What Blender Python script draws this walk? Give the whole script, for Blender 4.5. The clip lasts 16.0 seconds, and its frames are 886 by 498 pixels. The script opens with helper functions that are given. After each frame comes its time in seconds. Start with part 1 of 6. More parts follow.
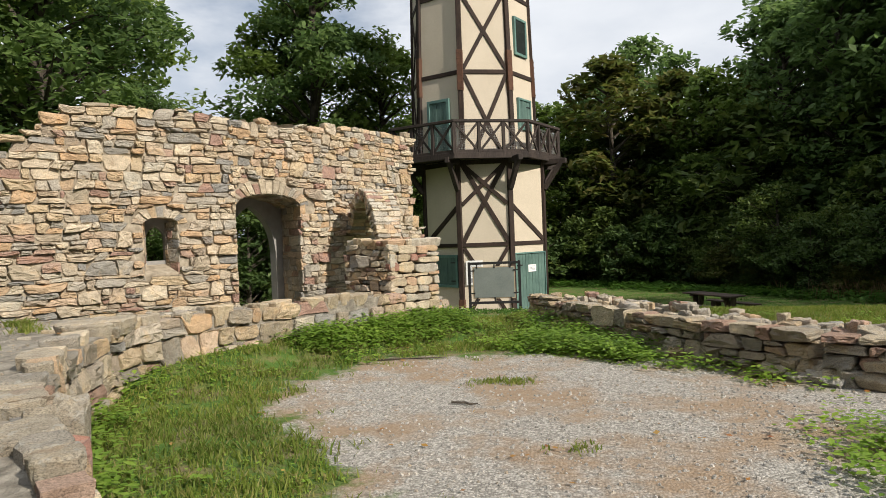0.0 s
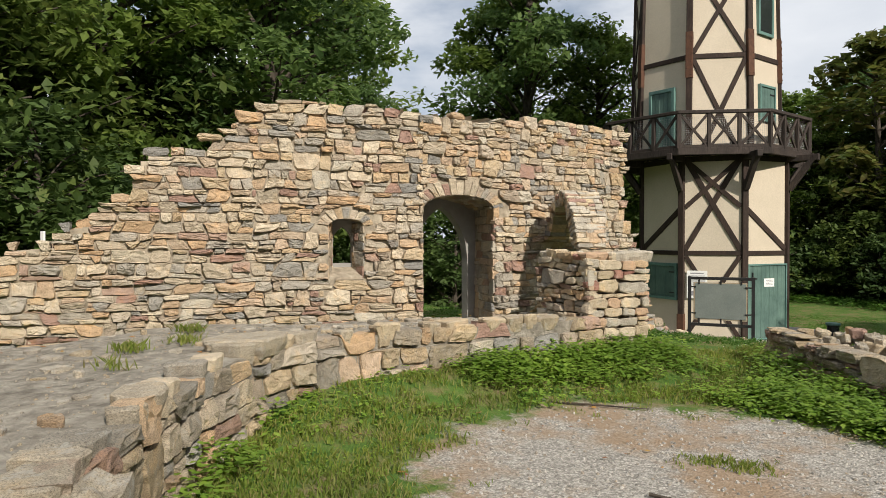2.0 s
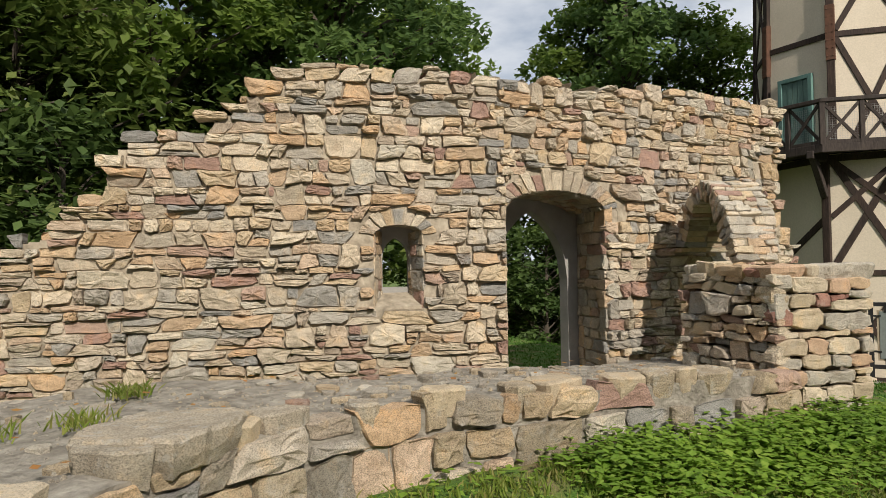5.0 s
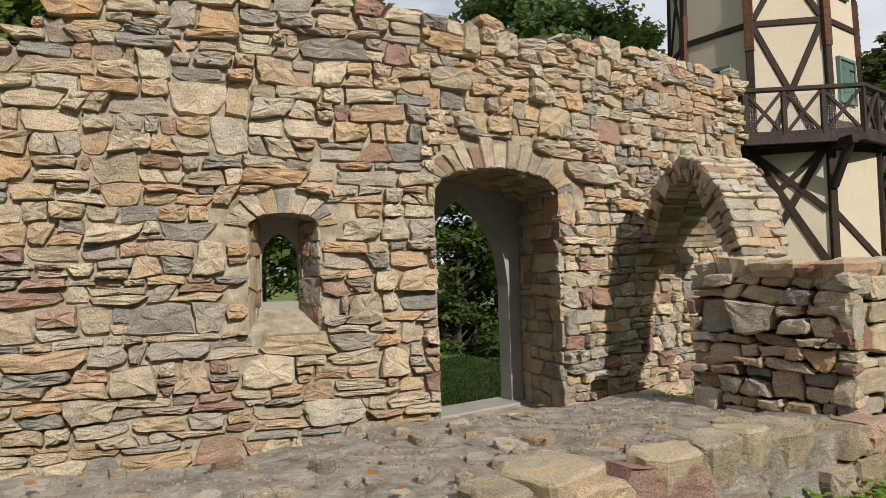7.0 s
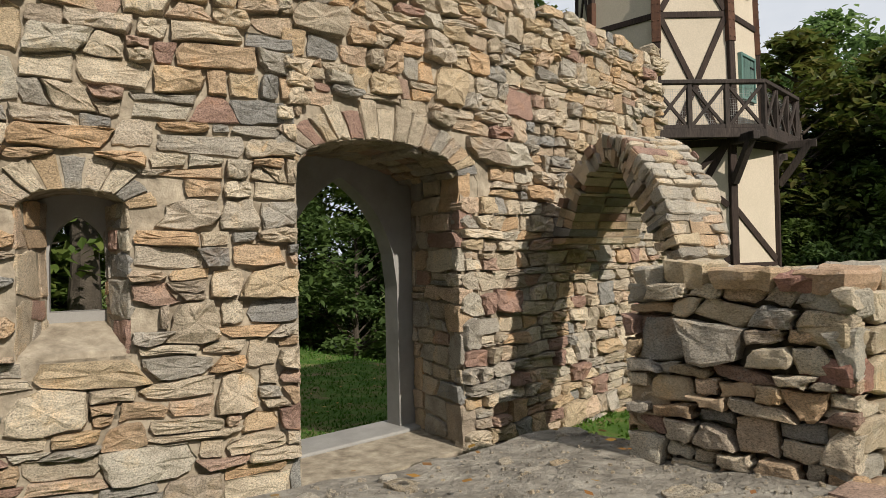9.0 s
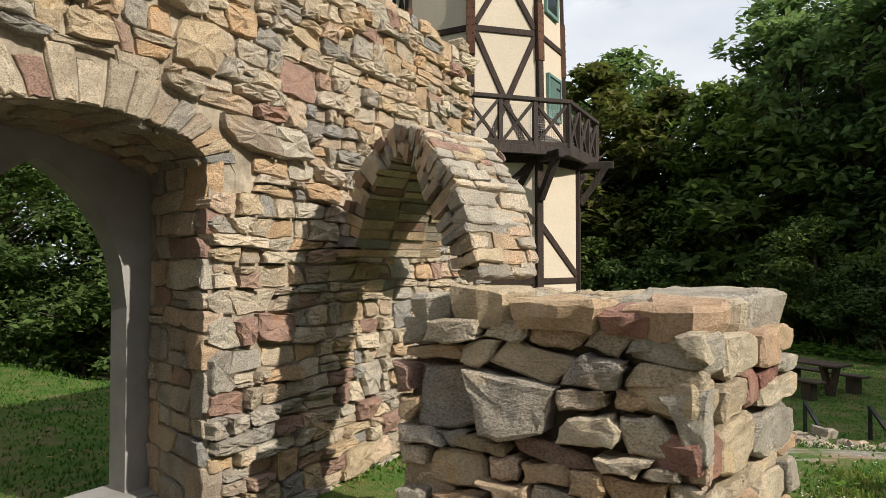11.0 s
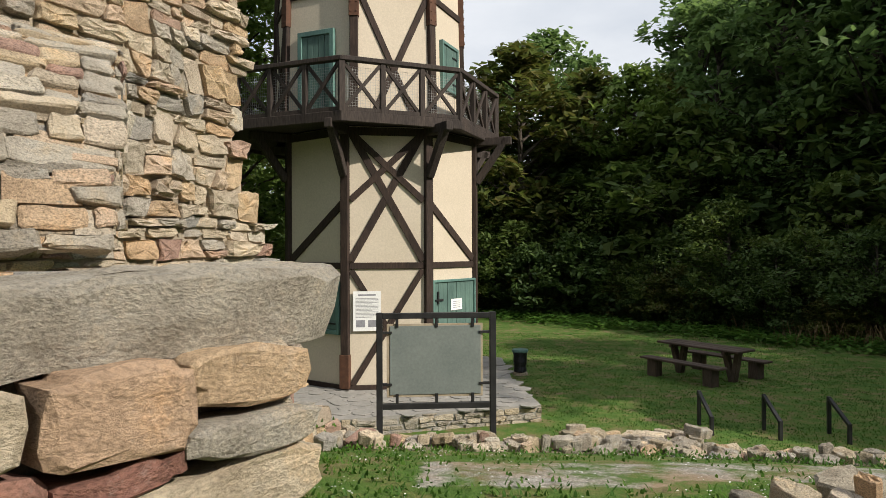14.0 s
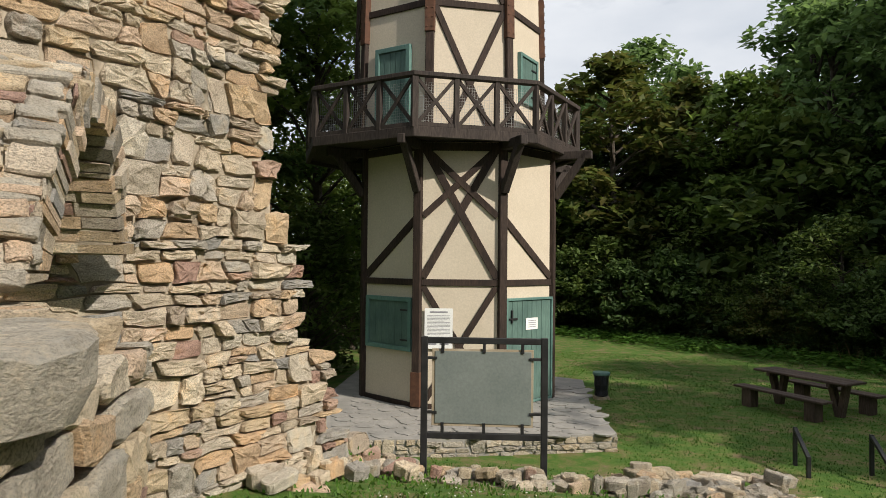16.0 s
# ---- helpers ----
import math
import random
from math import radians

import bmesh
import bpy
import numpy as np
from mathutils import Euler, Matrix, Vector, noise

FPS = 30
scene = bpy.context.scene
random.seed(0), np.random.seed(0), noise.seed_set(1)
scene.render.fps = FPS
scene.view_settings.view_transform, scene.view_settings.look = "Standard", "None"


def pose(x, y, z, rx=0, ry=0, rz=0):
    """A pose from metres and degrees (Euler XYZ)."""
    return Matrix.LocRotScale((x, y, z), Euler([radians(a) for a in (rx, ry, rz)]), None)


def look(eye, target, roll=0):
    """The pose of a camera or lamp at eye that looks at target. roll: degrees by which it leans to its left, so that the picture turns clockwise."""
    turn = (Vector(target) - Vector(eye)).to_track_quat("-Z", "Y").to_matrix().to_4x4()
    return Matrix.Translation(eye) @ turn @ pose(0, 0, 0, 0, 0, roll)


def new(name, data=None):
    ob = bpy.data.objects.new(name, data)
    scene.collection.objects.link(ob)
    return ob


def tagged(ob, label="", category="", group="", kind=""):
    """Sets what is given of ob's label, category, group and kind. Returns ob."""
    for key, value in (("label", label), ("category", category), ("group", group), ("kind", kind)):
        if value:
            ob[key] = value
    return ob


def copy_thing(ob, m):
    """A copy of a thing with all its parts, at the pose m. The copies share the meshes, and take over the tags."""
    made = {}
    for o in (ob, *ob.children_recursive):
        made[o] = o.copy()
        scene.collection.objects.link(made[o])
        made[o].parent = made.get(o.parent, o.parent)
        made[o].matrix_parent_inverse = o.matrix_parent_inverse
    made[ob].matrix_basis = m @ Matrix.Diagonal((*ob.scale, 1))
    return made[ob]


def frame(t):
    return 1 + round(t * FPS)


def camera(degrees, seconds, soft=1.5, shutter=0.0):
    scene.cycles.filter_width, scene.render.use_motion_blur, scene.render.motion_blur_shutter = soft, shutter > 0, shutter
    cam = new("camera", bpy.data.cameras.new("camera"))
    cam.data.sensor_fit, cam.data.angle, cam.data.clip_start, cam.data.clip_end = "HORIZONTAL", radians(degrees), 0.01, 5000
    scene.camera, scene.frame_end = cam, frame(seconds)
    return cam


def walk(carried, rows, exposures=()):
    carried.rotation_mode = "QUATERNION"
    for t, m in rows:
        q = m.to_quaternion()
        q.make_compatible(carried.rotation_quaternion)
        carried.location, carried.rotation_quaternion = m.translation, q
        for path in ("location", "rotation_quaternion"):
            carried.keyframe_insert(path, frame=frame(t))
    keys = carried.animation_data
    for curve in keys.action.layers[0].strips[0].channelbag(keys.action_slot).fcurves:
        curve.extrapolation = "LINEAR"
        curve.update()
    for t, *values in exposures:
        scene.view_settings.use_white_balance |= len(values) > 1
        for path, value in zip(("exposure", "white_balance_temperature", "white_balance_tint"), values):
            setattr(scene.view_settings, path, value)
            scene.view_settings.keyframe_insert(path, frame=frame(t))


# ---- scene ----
cam = camera(67.1, 16.0, 0.75)
PATH = [
    (0, (1.347, 0.856, 1.298), (0.94, 2.814, 1.265), -2.2),
    (0.5, (1.298, 1.213, 1.346), (0.829, 3.157, 1.307), -2.0),
    (1, (1.202, 1.611, 1.392), (0.606, 3.52, 1.37), -1.4),
    (1.5, (1.179, 1.898, 1.46), (0.396, 3.738, 1.441), -0.6),
    (2, (1.184, 2.102, 1.467), (0.183, 3.833, 1.435), -0.1),
    (2.5, (1.15, 2.34, 1.402), (0.025, 3.993, 1.375), 0.3),
    (3, (0.925, 2.645, 1.272), (-0.293, 4.23, 1.304), -0.5),
    (5.3, (-0.338, 4.556, 1.333), (-1.55, 6.146, 1.389), -1.0),
    (5.5, (-0.473, 4.699, 1.33), (-1.644, 6.319, 1.391), -1.0),
    (6, (-0.758, 5.037, 1.324), (-1.863, 6.704, 1.387), -1.4),
    (6.5, (-1.013, 5.379, 1.331), (-2.099, 7.057, 1.394), -1.5),
    (7, (-1.259, 5.741, 1.319), (-2.233, 7.487, 1.38), -1.9),
    (7.5, (-1.41, 6.037, 1.326), (-2.251, 7.85, 1.38), -2.3),
    (8, (-1.492, 6.317, 1.347), (-2.298, 8.147, 1.389), -2.2),
    (8.2, (-1.511, 6.417, 1.346), (-2.314, 8.249, 1.383), -2.0),
    (10.3, (-1.676, 7.348, 1.423), (-2.088, 9.305, 1.454), 0.2),
    (10.5, (-1.659, 7.442, 1.415), (-2.015, 9.41, 1.454), 0.4),
    (11, (-1.57, 7.737, 1.396), (-1.764, 9.727, 1.443), 0.0),
    (11.5, (-1.371, 8.004, 1.367), (-1.41, 10.003, 1.402), -0.6),
    (12, (-1.173, 8.193, 1.368), (-1.113, 10.192, 1.39), -0.2),
    (12.5, (-1.019, 8.396, 1.361), (-0.864, 10.39, 1.375), -0.0),
    (13, (-0.821, 8.727, 1.358), (-0.651, 10.72, 1.372), -0.3),
    (13.5, (-0.576, 8.858, 1.363), (-0.514, 10.857, 1.373), -0.3),
    (14, (-0.428, 9.04, 1.336), (-0.451, 11.039, 1.34), -0.2),
    (14.5, (-0.298, 9.228, 1.348), (-0.386, 11.226, 1.345), -0.1),
    (15, (-0.199, 9.336, 1.372), (-0.345, 11.33, 1.363), 0.1),
    (15.5, (-0.08, 9.373, 1.39), (-0.317, 11.359, 1.392), 0.6),
    (16, (-0.004, 9.371, 1.417), (-0.312, 11.347, 1.459), 0.6),
]
walk(cam, [(t, look(eye, target, roll)) for t, eye, target, roll in PATH], ((0.0, 0.14), (1.0, 0.1), (3.0, 0.06), (5.5, 0.0), (8.0, -0.05), (10.5, 0.05), (11.5, 0.38), (12.0, 0.5), (12.5, 0.48), (13.0, 0.35), (14.0, 0.12), (16.0, 0.06)))

# world and sun: bright broken cloud, low sun from the open side
SUN_AZ = (0.86, -0.51)
SUN_EL = 36.0
world = bpy.data.worlds.new("sky")
scene.world = world
world.use_nodes = True
wn, wl = world.node_tree.nodes, world.node_tree.links
wn.clear()
sky = wn.new("ShaderNodeTexSky")
sky.sky_type = 'NISHITA'
sky.sun_disc = False
sky.sun_elevation = radians(SUN_EL)
sky.sun_rotation = math.atan2(SUN_AZ[0], SUN_AZ[1])
sky.air_density, sky.dust_density = 1.0, 2.0
w_co = wn.new("ShaderNodeTexCoord")
w_map = wn.new("ShaderNodeMapping")
w_map.inputs["Scale"].default_value = (1.0, 1.0, 2.6)
cloud = wn.new("ShaderNodeTexNoise")
cloud.inputs["Scale"].default_value = 2.2
cloud.inputs["Detail"].default_value = 7.0
cloud.inputs["Roughness"].default_value = 0.55
c_ramp = wn.new("ShaderNodeValToRGB")
c_ramp.color_ramp.elements[0].position, c_ramp.color_ramp.elements[1].position = 0.3, 0.5
c_shade = wn.new("ShaderNodeTexNoise")
c_shade.inputs["Scale"].default_value = 5.0
c_shade.inputs["Detail"].default_value = 5.0
c_col = wn.new("ShaderNodeValToRGB")
c_col.color_ramp.elements[0].position, c_col.color_ramp.elements[1].position = 0.3, 0.7
c_col.color_ramp.elements[0].color = (6.9, 7.4, 8.2, 1)
c_col.color_ramp.elements[1].color = (8.9, 9.2, 9.7, 1)
w_mix = wn.new("ShaderNodeMixRGB")
bg = wn.new("ShaderNodeBackground")
bg.inputs["Strength"].default_value = 0.09
w_out = wn.new("ShaderNodeOutputWorld")
wl.new(w_co.outputs["Generated"], w_map.inputs["Vector"])
wl.new(w_map.outputs["Vector"], cloud.inputs["Vector"])
wl.new(w_map.outputs["Vector"], c_shade.inputs["Vector"])
wl.new(cloud.outputs["Fac"], c_ramp.inputs["Fac"])
wl.new(c_shade.outputs["Fac"], c_col.inputs["Fac"])
wl.new(c_ramp.outputs["Color"], w_mix.inputs["Fac"])
wl.new(sky.outputs["Color"], w_mix.inputs["Color1"])
wl.new(c_col.outputs["Color"], w_mix.inputs["Color2"])
wl.new(w_mix.outputs["Color"], bg.inputs["Color"])
wl.new(bg.outputs["Background"], w_out.inputs["Surface"])

sun_data = bpy.data.lights.new("sun", 'SUN')
sun_data.energy, sun_data.angle, sun_data.color = 4.75, radians(0.7), (1.0, 0.925, 0.815)
sun = new("sun", sun_data)
ce = math.cos(radians(SUN_EL))
sun.matrix_world = look((30 * SUN_AZ[0], 30 * SUN_AZ[1], 30), (30 * SUN_AZ[0] - SUN_AZ[0] * ce, 30 * SUN_AZ[1] - SUN_AZ[1] * ce, 30 - math.sin(radians(SUN_EL))))


# ---- materials ----
def node_mat(name, rough=0.85):
    m = bpy.data.materials.new(name)
    m.use_nodes = True
    n, l = m.node_tree.nodes, m.node_tree.links
    b = n["Principled BSDF"]
    b.inputs["Roughness"].default_value = rough
    b.inputs["Specular IOR Level"].default_value = 0.3
    return m, n, l, b


def ramp(n, stops, mode='LINEAR'):
    r = n.new("ShaderNodeValToRGB")
    r.color_ramp.interpolation = mode
    e = r.color_ramp.elements
    while len(e) < len(stops):
        e.new(0.5)
    for i, (p, c) in enumerate(stops):
        e[i].position, e[i].color = p, (*c, 1)
    return r


def noise_tex(n, l, scale, detail=5, rough=0.6, vec=None):
    t = n.new("ShaderNodeTexNoise")
    t.inputs["Scale"].default_value, t.inputs["Detail"].default_value, t.inputs["Roughness"].default_value = scale, detail, rough
    if vec:
        l.new(vec, t.inputs["Vector"])
    return t


def mixed(n, l, a, b, fac, mode='MIX'):
    m = n.new("ShaderNodeMixRGB")
    m.blend_type = mode
    for key, v in (("Fac", fac), ("Color1", a), ("Color2", b)):
        if isinstance(v, (int, float)):
            m.inputs[key].default_value = v
        elif isinstance(v, tuple):
            m.inputs[key].default_value = (*v, 1)
        else:
            l.new(v, m.inputs[key])
    return m.outputs["Color"]


def bumped(n, l, b, height, strength=0.4, distance=0.02):
    k = n.new("ShaderNodeBump")
    k.inputs["Strength"].default_value, k.inputs["Distance"].default_value = strength, distance
    l.new(height, k.inputs["Height"])
    l.new(k.outputs["Normal"], b.inputs["Normal"])


def coords(n):
    return n.new("ShaderNodeNewGeometry").outputs["Position"]


def piece_random(n, l):
    o, g, a = n.new("ShaderNodeObjectInfo"), n.new("ShaderNodeNewGeometry"), n.new("ShaderNodeMath")
    l.new(o.outputs["Random"], a.inputs[0])
    l.new(g.outputs["Random Per Island"], a.inputs[1])
    f = n.new("ShaderNodeMath")
    f.operation = 'FRACT'
    l.new(a.outputs[0], f.inputs[0])
    return f.outputs[0]


def stone_material(name, tones, bump=0.55, lichen=0.0, grain=0.7):
    m, n, l, b = node_mat(name, 0.9)
    rnd, pos = piece_random(n, l), coords(n)
    r = ramp(n, [(i / len(tones), t) for i, t in enumerate(tones)], 'CONSTANT')
    l.new(rnd, r.inputs["Fac"])
    big = noise_tex(n, l, 7.0, 4, 0.6, pos)
    strata = n.new("ShaderNodeMapping")
    strata.inputs["Scale"].default_value = (1.0, 1.0, 1.5)
    strata.inputs["Rotation"].default_value = (0.12, 0.1, 0.0)
    l.new(pos, strata.inputs["Vector"])
    fine = noise_tex(n, l, 115.0, 7, 0.72, strata.outputs["Vector"])
    rb = ramp(n, [(0.3, (0.72, 0.7, 0.68)), (0.55, (1.0, 1.0, 1.0)), (0.75, (1.12, 1.0, 0.84))])
    l.new(big.outputs["Fac"], rb.inputs["Fac"])
    c = mixed(n, l, r.outputs["Color"], rb.outputs["Color"], 1.0, 'MULTIPLY')
    rf = ramp(n, [(0.38, (0.3, 0.29, 0.27)), (0.48, (0.92, 0.92, 0.91)), (0.62, (1.42, 1.38, 1.32))])
    l.new(fine.outputs["Fac"], rf.inputs["Fac"])
    c = mixed(n, l, c, rf.outputs["Color"], grain, 'MULTIPLY')
    # rust and iron stains, and pale lime bloom
    st = noise_tex(n, l, 3.1, 5, 0.7, pos)
    rs = ramp(n, [(0.6, (0, 0, 0)), (0.74, (1, 1, 1))])
    l.new(st.outputs["Fac"], rs.inputs["Fac"])
    c = mixed(n, l, c, (0.36, 0.2, 0.09), mixed(n, l, (0, 0, 0), rs.outputs["Color"], 0.4))
    if lichen:
        li = noise_tex(n, l, 11.0, 6, 0.75, pos)
        rl = ramp(n, [(0.54, (0, 0, 0)), (0.62, (1, 1, 1))])
        l.new(li.outputs["Fac"], rl.inputs["Fac"])
        c = mixed(n, l, c, (0.5, 0.49, 0.45), mixed(n, l, (0, 0, 0), rl.outputs["Color"], lichen))
    l.new(c, b.inputs["Base Color"])
    mid = noise_tex(n, l, 16.0, 9, 0.72, strata.outputs["Vector"])
    hb = n.new("ShaderNodeMath")
    hb.operation = 'MULTIPLY_ADD'
    l.new(fine.outputs["Fac"], hb.inputs[0])
    hb.inputs[1].default_value = 0.4
    l.new(mid.outputs["Fac"], hb.inputs[2])
    bumped(n, l, b, hb.outputs[0], bump + 0.3, 0.035)
    return m


TONES = [(0.55, 0.44, 0.30), (0.48, 0.41, 0.315), (0.62, 0.52, 0.39), (0.42, 0.385, 0.33), (0.54, 0.40, 0.27), (0.65, 0.56, 0.43), (0.36, 0.34, 0.305),
         (0.52, 0.44, 0.335), (0.57, 0.43, 0.28), (0.38, 0.25, 0.20), (0.47, 0.425, 0.36), (0.63, 0.55, 0.43), (0.54, 0.43, 0.32), (0.32, 0.31, 0.29), (0.57, 0.40, 0.25), (0.59, 0.50, 0.38),
         (0.45, 0.32, 0.25), (0.53, 0.465, 0.375), (0.60, 0.46, 0.34), (0.42, 0.35, 0.275), (0.57, 0.49, 0.39), (0.56, 0.51, 0.42)]
stone_m = stone_material("rubble stone", TONES)
dry_m = stone_material("weathered dry stone", [(0.38, 0.32, 0.23), (0.46, 0.36, 0.24), (0.30, 0.27, 0.22), (0.43, 0.31, 0.2), (0.36, 0.31, 0.24), (0.52, 0.44, 0.32), (0.37, 0.25, 0.19), (0.4, 0.35, 0.28), (0.47, 0.38, 0.26)], 0.7, 0.25)
cap_m = stone_material("grey capping stone", [(0.37, 0.33, 0.27), (0.42, 0.37, 0.29), (0.34, 0.31, 0.26), (0.43, 0.36, 0.26), (0.38, 0.345, 0.29), (0.47, 0.41, 0.32)], 0.6, 0.45)


def plain_material(name, tone_a, tone_b, scale, rough=0.9, bump=0.3, fine=60.0, distance=0.01):
    m, n, l, b = node_mat(name, rough)
    pos = coords(n)
    a = noise_tex(n, l, scale, 5, 0.6, pos)
    r = ramp(n, [(0.3, tone_a), (0.7, tone_b)])
    l.new(a.outputs["Fac"], r.inputs["Fac"])
    f = noise_tex(n, l, fine, 5, 0.7, pos)
    rf = ramp(n, [(0.25, (0.75, 0.75, 0.75)), (0.7, (1.1, 1.1, 1.1))])
    l.new(f.outputs["Fac"], rf.inputs["Fac"])
    l.new(mixed(n, l, r.outputs["Color"], rf.outputs["Color"], 0.7, 'MULTIPLY'), b.inputs["Base Color"])
    bumped(n, l, b, f.outputs["Fac"], bump, distance)
    return m


mortar_m = plain_material("lime mortar", (0.2, 0.165, 0.12), (0.5, 0.43, 0.33), 9.0, 0.95, 0.6, 45.0, 0.02)
earth_joint_m = plain_material("dark earth joint", (0.13, 0.11, 0.08), (0.24, 0.2, 0.15), 9.0, 0.95, 0.6, 50.0, 0.02)
soil_m = plain_material("stony soil", (0.13, 0.115, 0.07), (0.3, 0.26, 0.19), 7.0, 0.95, 0.8, 40.0, 0.03)
granite_m = plain_material("grey granite", (0.25, 0.24, 0.225), (0.34, 0.33, 0.31), 5.0, 0.8, 0.15, 260.0, 0.004)
plaster_m = plain_material("cream plaster", (0.55, 0.475, 0.37), (0.61, 0.53, 0.42), 1.3, 0.92, 0.12, 30.0, 0.01)
concrete_m = plain_material("crumbly concrete topping", (0.17, 0.15, 0.12), (0.46, 0.42, 0.35), 8.0, 0.95, 0.9, 26.0, 0.05)
metal_m = plain_material("black painted steel", (0.012, 0.012, 0.013), (0.03, 0.03, 0.03), 8.0, 0.5, 0.05, 120.0, 0.002)
rust_m = plain_material("rusty iron plate", (0.07, 0.035, 0.022), (0.13, 0.06, 0.035), 9.0, 0.8, 0.4, 90.0, 0.006)
paper_m = plain_material("white notice sheet", (0.76, 0.76, 0.75), (0.82, 0.82, 0.8), 2.0, 0.6, 0.02)
ink_m = plain_material("grey print", (0.2, 0.2, 0.22), (0.3, 0.3, 0.32), 12.0, 0.7, 0.02)
board_m = plain_material("faded grey green board", (0.155, 0.18, 0.17), (0.2, 0.225, 0.21), 2.5, 0.45, 0.03, 40.0, 0.002)
board_edge_m = plain_material("weathered plywood", (0.3, 0.24, 0.16), (0.42, 0.36, 0.27), 7.0, 0.85, 0.1)
bag_m = plain_material("black plastic bag", (0.012, 0.013, 0.016), (0.03, 0.03, 0.035), 6.0, 0.3, 0.6, 14.0, 0.05)
glass_m = plain_material("dark window glass", (0.02, 0.025, 0.025), (0.03, 0.035, 0.035), 3.0, 0.08, 0.0)
bark_m = plain_material("tree bark", (0.045, 0.036, 0.028), (0.11, 0.09, 0.07), 4.0, 0.95, 0.8, 22.0, 0.04)
wire_m = plain_material("galvanised wire", (0.3, 0.3, 0.29), (0.4, 0.4, 0.39), 8.0, 0.5, 0.0)
shingle_m = plain_material("dark roof shingle", (0.05, 0.045, 0.04), (0.09, 0.08, 0.07), 5.0, 0.9, 0.4)


def wood_material(name, dark, light, rough=0.8):
    m, n, l, b = node_mat(name, rough)
    co = n.new("ShaderNodeTexCoord")
    mp = n.new("ShaderNodeMapping")
    mp.inputs["Scale"].default_value = (14, 14, 2.0)
    l.new(co.outputs["Object"], mp.inputs["Vector"])
    g = noise_tex(n, l, 3.0, 6, 0.65, mp.outputs["Vector"])
    r = ramp(n, [(0.3, dark), (0.68, light)])
    l.new(g.outputs["Fac"], r.inputs["Fac"])
    w = noise_tex(n, l, 1.7, 4, 0.6, coords(n))
    rw = ramp(n, [(0.35, (0.65, 0.65, 0.65)), (0.65, (1.15, 1.1, 1.05))])
    l.new(w.outputs["Fac"], rw.inputs["Fac"])
    l.new(mixed(n, l, r.outputs["Color"], rw.outputs["Color"], 0.8, 'MULTIPLY'), b.inputs["Base Color"])
    bumped(n, l, b, g.outputs["Fac"], 0.35, 0.012)
    return m


beam_m = wood_material("dark brown oak beam", (0.018, 0.012, 0.01), (0.06, 0.04, 0.031))
rail_m = wood_material("black brown weathered rail", (0.02, 0.015, 0.013), (0.07, 0.055, 0.048))
green_m = wood_material("faded green paint", (0.085, 0.155, 0.135), (0.125, 0.205, 0.18), 0.65)
green_edge_m = wood_material("blue green frame paint", (0.1, 0.2, 0.18), (0.14, 0.255, 0.23), 0.6)
bench_m = wood_material("weathered brown bench timber", (0.045, 0.03, 0.024), (0.13, 0.095, 0.075))


def leaf_material(name, tones, trans=0.35):
    m, n, l, b = node_mat(name, 0.6)
    rnd = n.new("ShaderNodeNewGeometry").outputs["Random Per Island"]
    r = ramp(n, [(i / max(1, len(tones) - 1), t) for i, t in enumerate(tones)])
    l.new(rnd, r.inputs["Fac"])
    big = noise_tex(n, l, 0.45, 3, 0.6, coords(n))
    rb = ramp(n, [(0.35, (0.7, 0.75, 0.7)), (0.65, (1.15, 1.1, 0.95))])
    l.new(big.outputs["Fac"], rb.inputs["Fac"])
    c = mixed(n, l, r.outputs["Color"], rb.outputs["Color"], 1.0, 'MULTIPLY')
    l.new(c, b.inputs["Base Color"])
    t = n.new("ShaderNodeBsdfTranslucent")
    l.new(c, t.inputs["Color"])
    mx = n.new("ShaderNodeMixShader")
    mx.inputs["Fac"].default_value = trans
    l.new(b.outputs["BSDF"], mx.inputs[1])
    l.new(t.outputs["BSDF"], mx.inputs[2])
    l.new(mx.outputs["Shader"], n["Material Output"].inputs["Surface"])
    return m


leaf_m = leaf_material("deciduous leaves", [(0.13, 0.2, 0.048), (0.18, 0.26, 0.062), (0.22, 0.3, 0.074), (0.14, 0.22, 0.054)], 0.6)
leaf_dark_m = leaf_material("dark green leaves", [(0.1, 0.165, 0.06), (0.145, 0.23, 0.078), (0.18, 0.27, 0.09)], 0.6)
leaf_warm_m = leaf_material("yellowing leaves", [(0.08, 0.115, 0.028), (0.13, 0.155, 0.035), (0.15, 0.13, 0.04), (0.1, 0.14, 0.03)], 0.45)
shrub_m = leaf_material("shrub leaves", [(0.06, 0.1, 0.032), (0.088, 0.142, 0.043), (0.115, 0.18, 0.054)], 0.45)
shrub_light_m = leaf_material("light shrub leaves", [(0.08, 0.125, 0.03), (0.11, 0.165, 0.04), (0.15, 0.19, 0.05)], 0.45)
nettle_m = leaf_material("weed leaves", [(0.17, 0.29, 0.04), (0.23, 0.37, 0.055), (0.3, 0.42, 0.075)], 0.5)
blade_m = leaf_material("grass blades", [(0.15, 0.22, 0.035), (0.2, 0.27, 0.05), (0.26, 0.3, 0.075), (0.34, 0.31, 0.13)], 0.5)
lawn_m = leaf_material("lawn grass blades", [(0.056, 0.14, 0.017), (0.076, 0.175, 0.023), (0.108, 0.2, 0.032)], 0.4)
dry_leaf_m = leaf_material("fallen leaves", [(0.3, 0.13, 0.04), (0.4, 0.22, 0.05), (0.25, 0.1, 0.05), (0.45, 0.3, 0.08)], 0.2)
straw_grass_m = leaf_material("dry yellow grass", [(0.3, 0.27, 0.1), (0.38, 0.32, 0.15), (0.26, 0.25, 0.08)], 0.3)
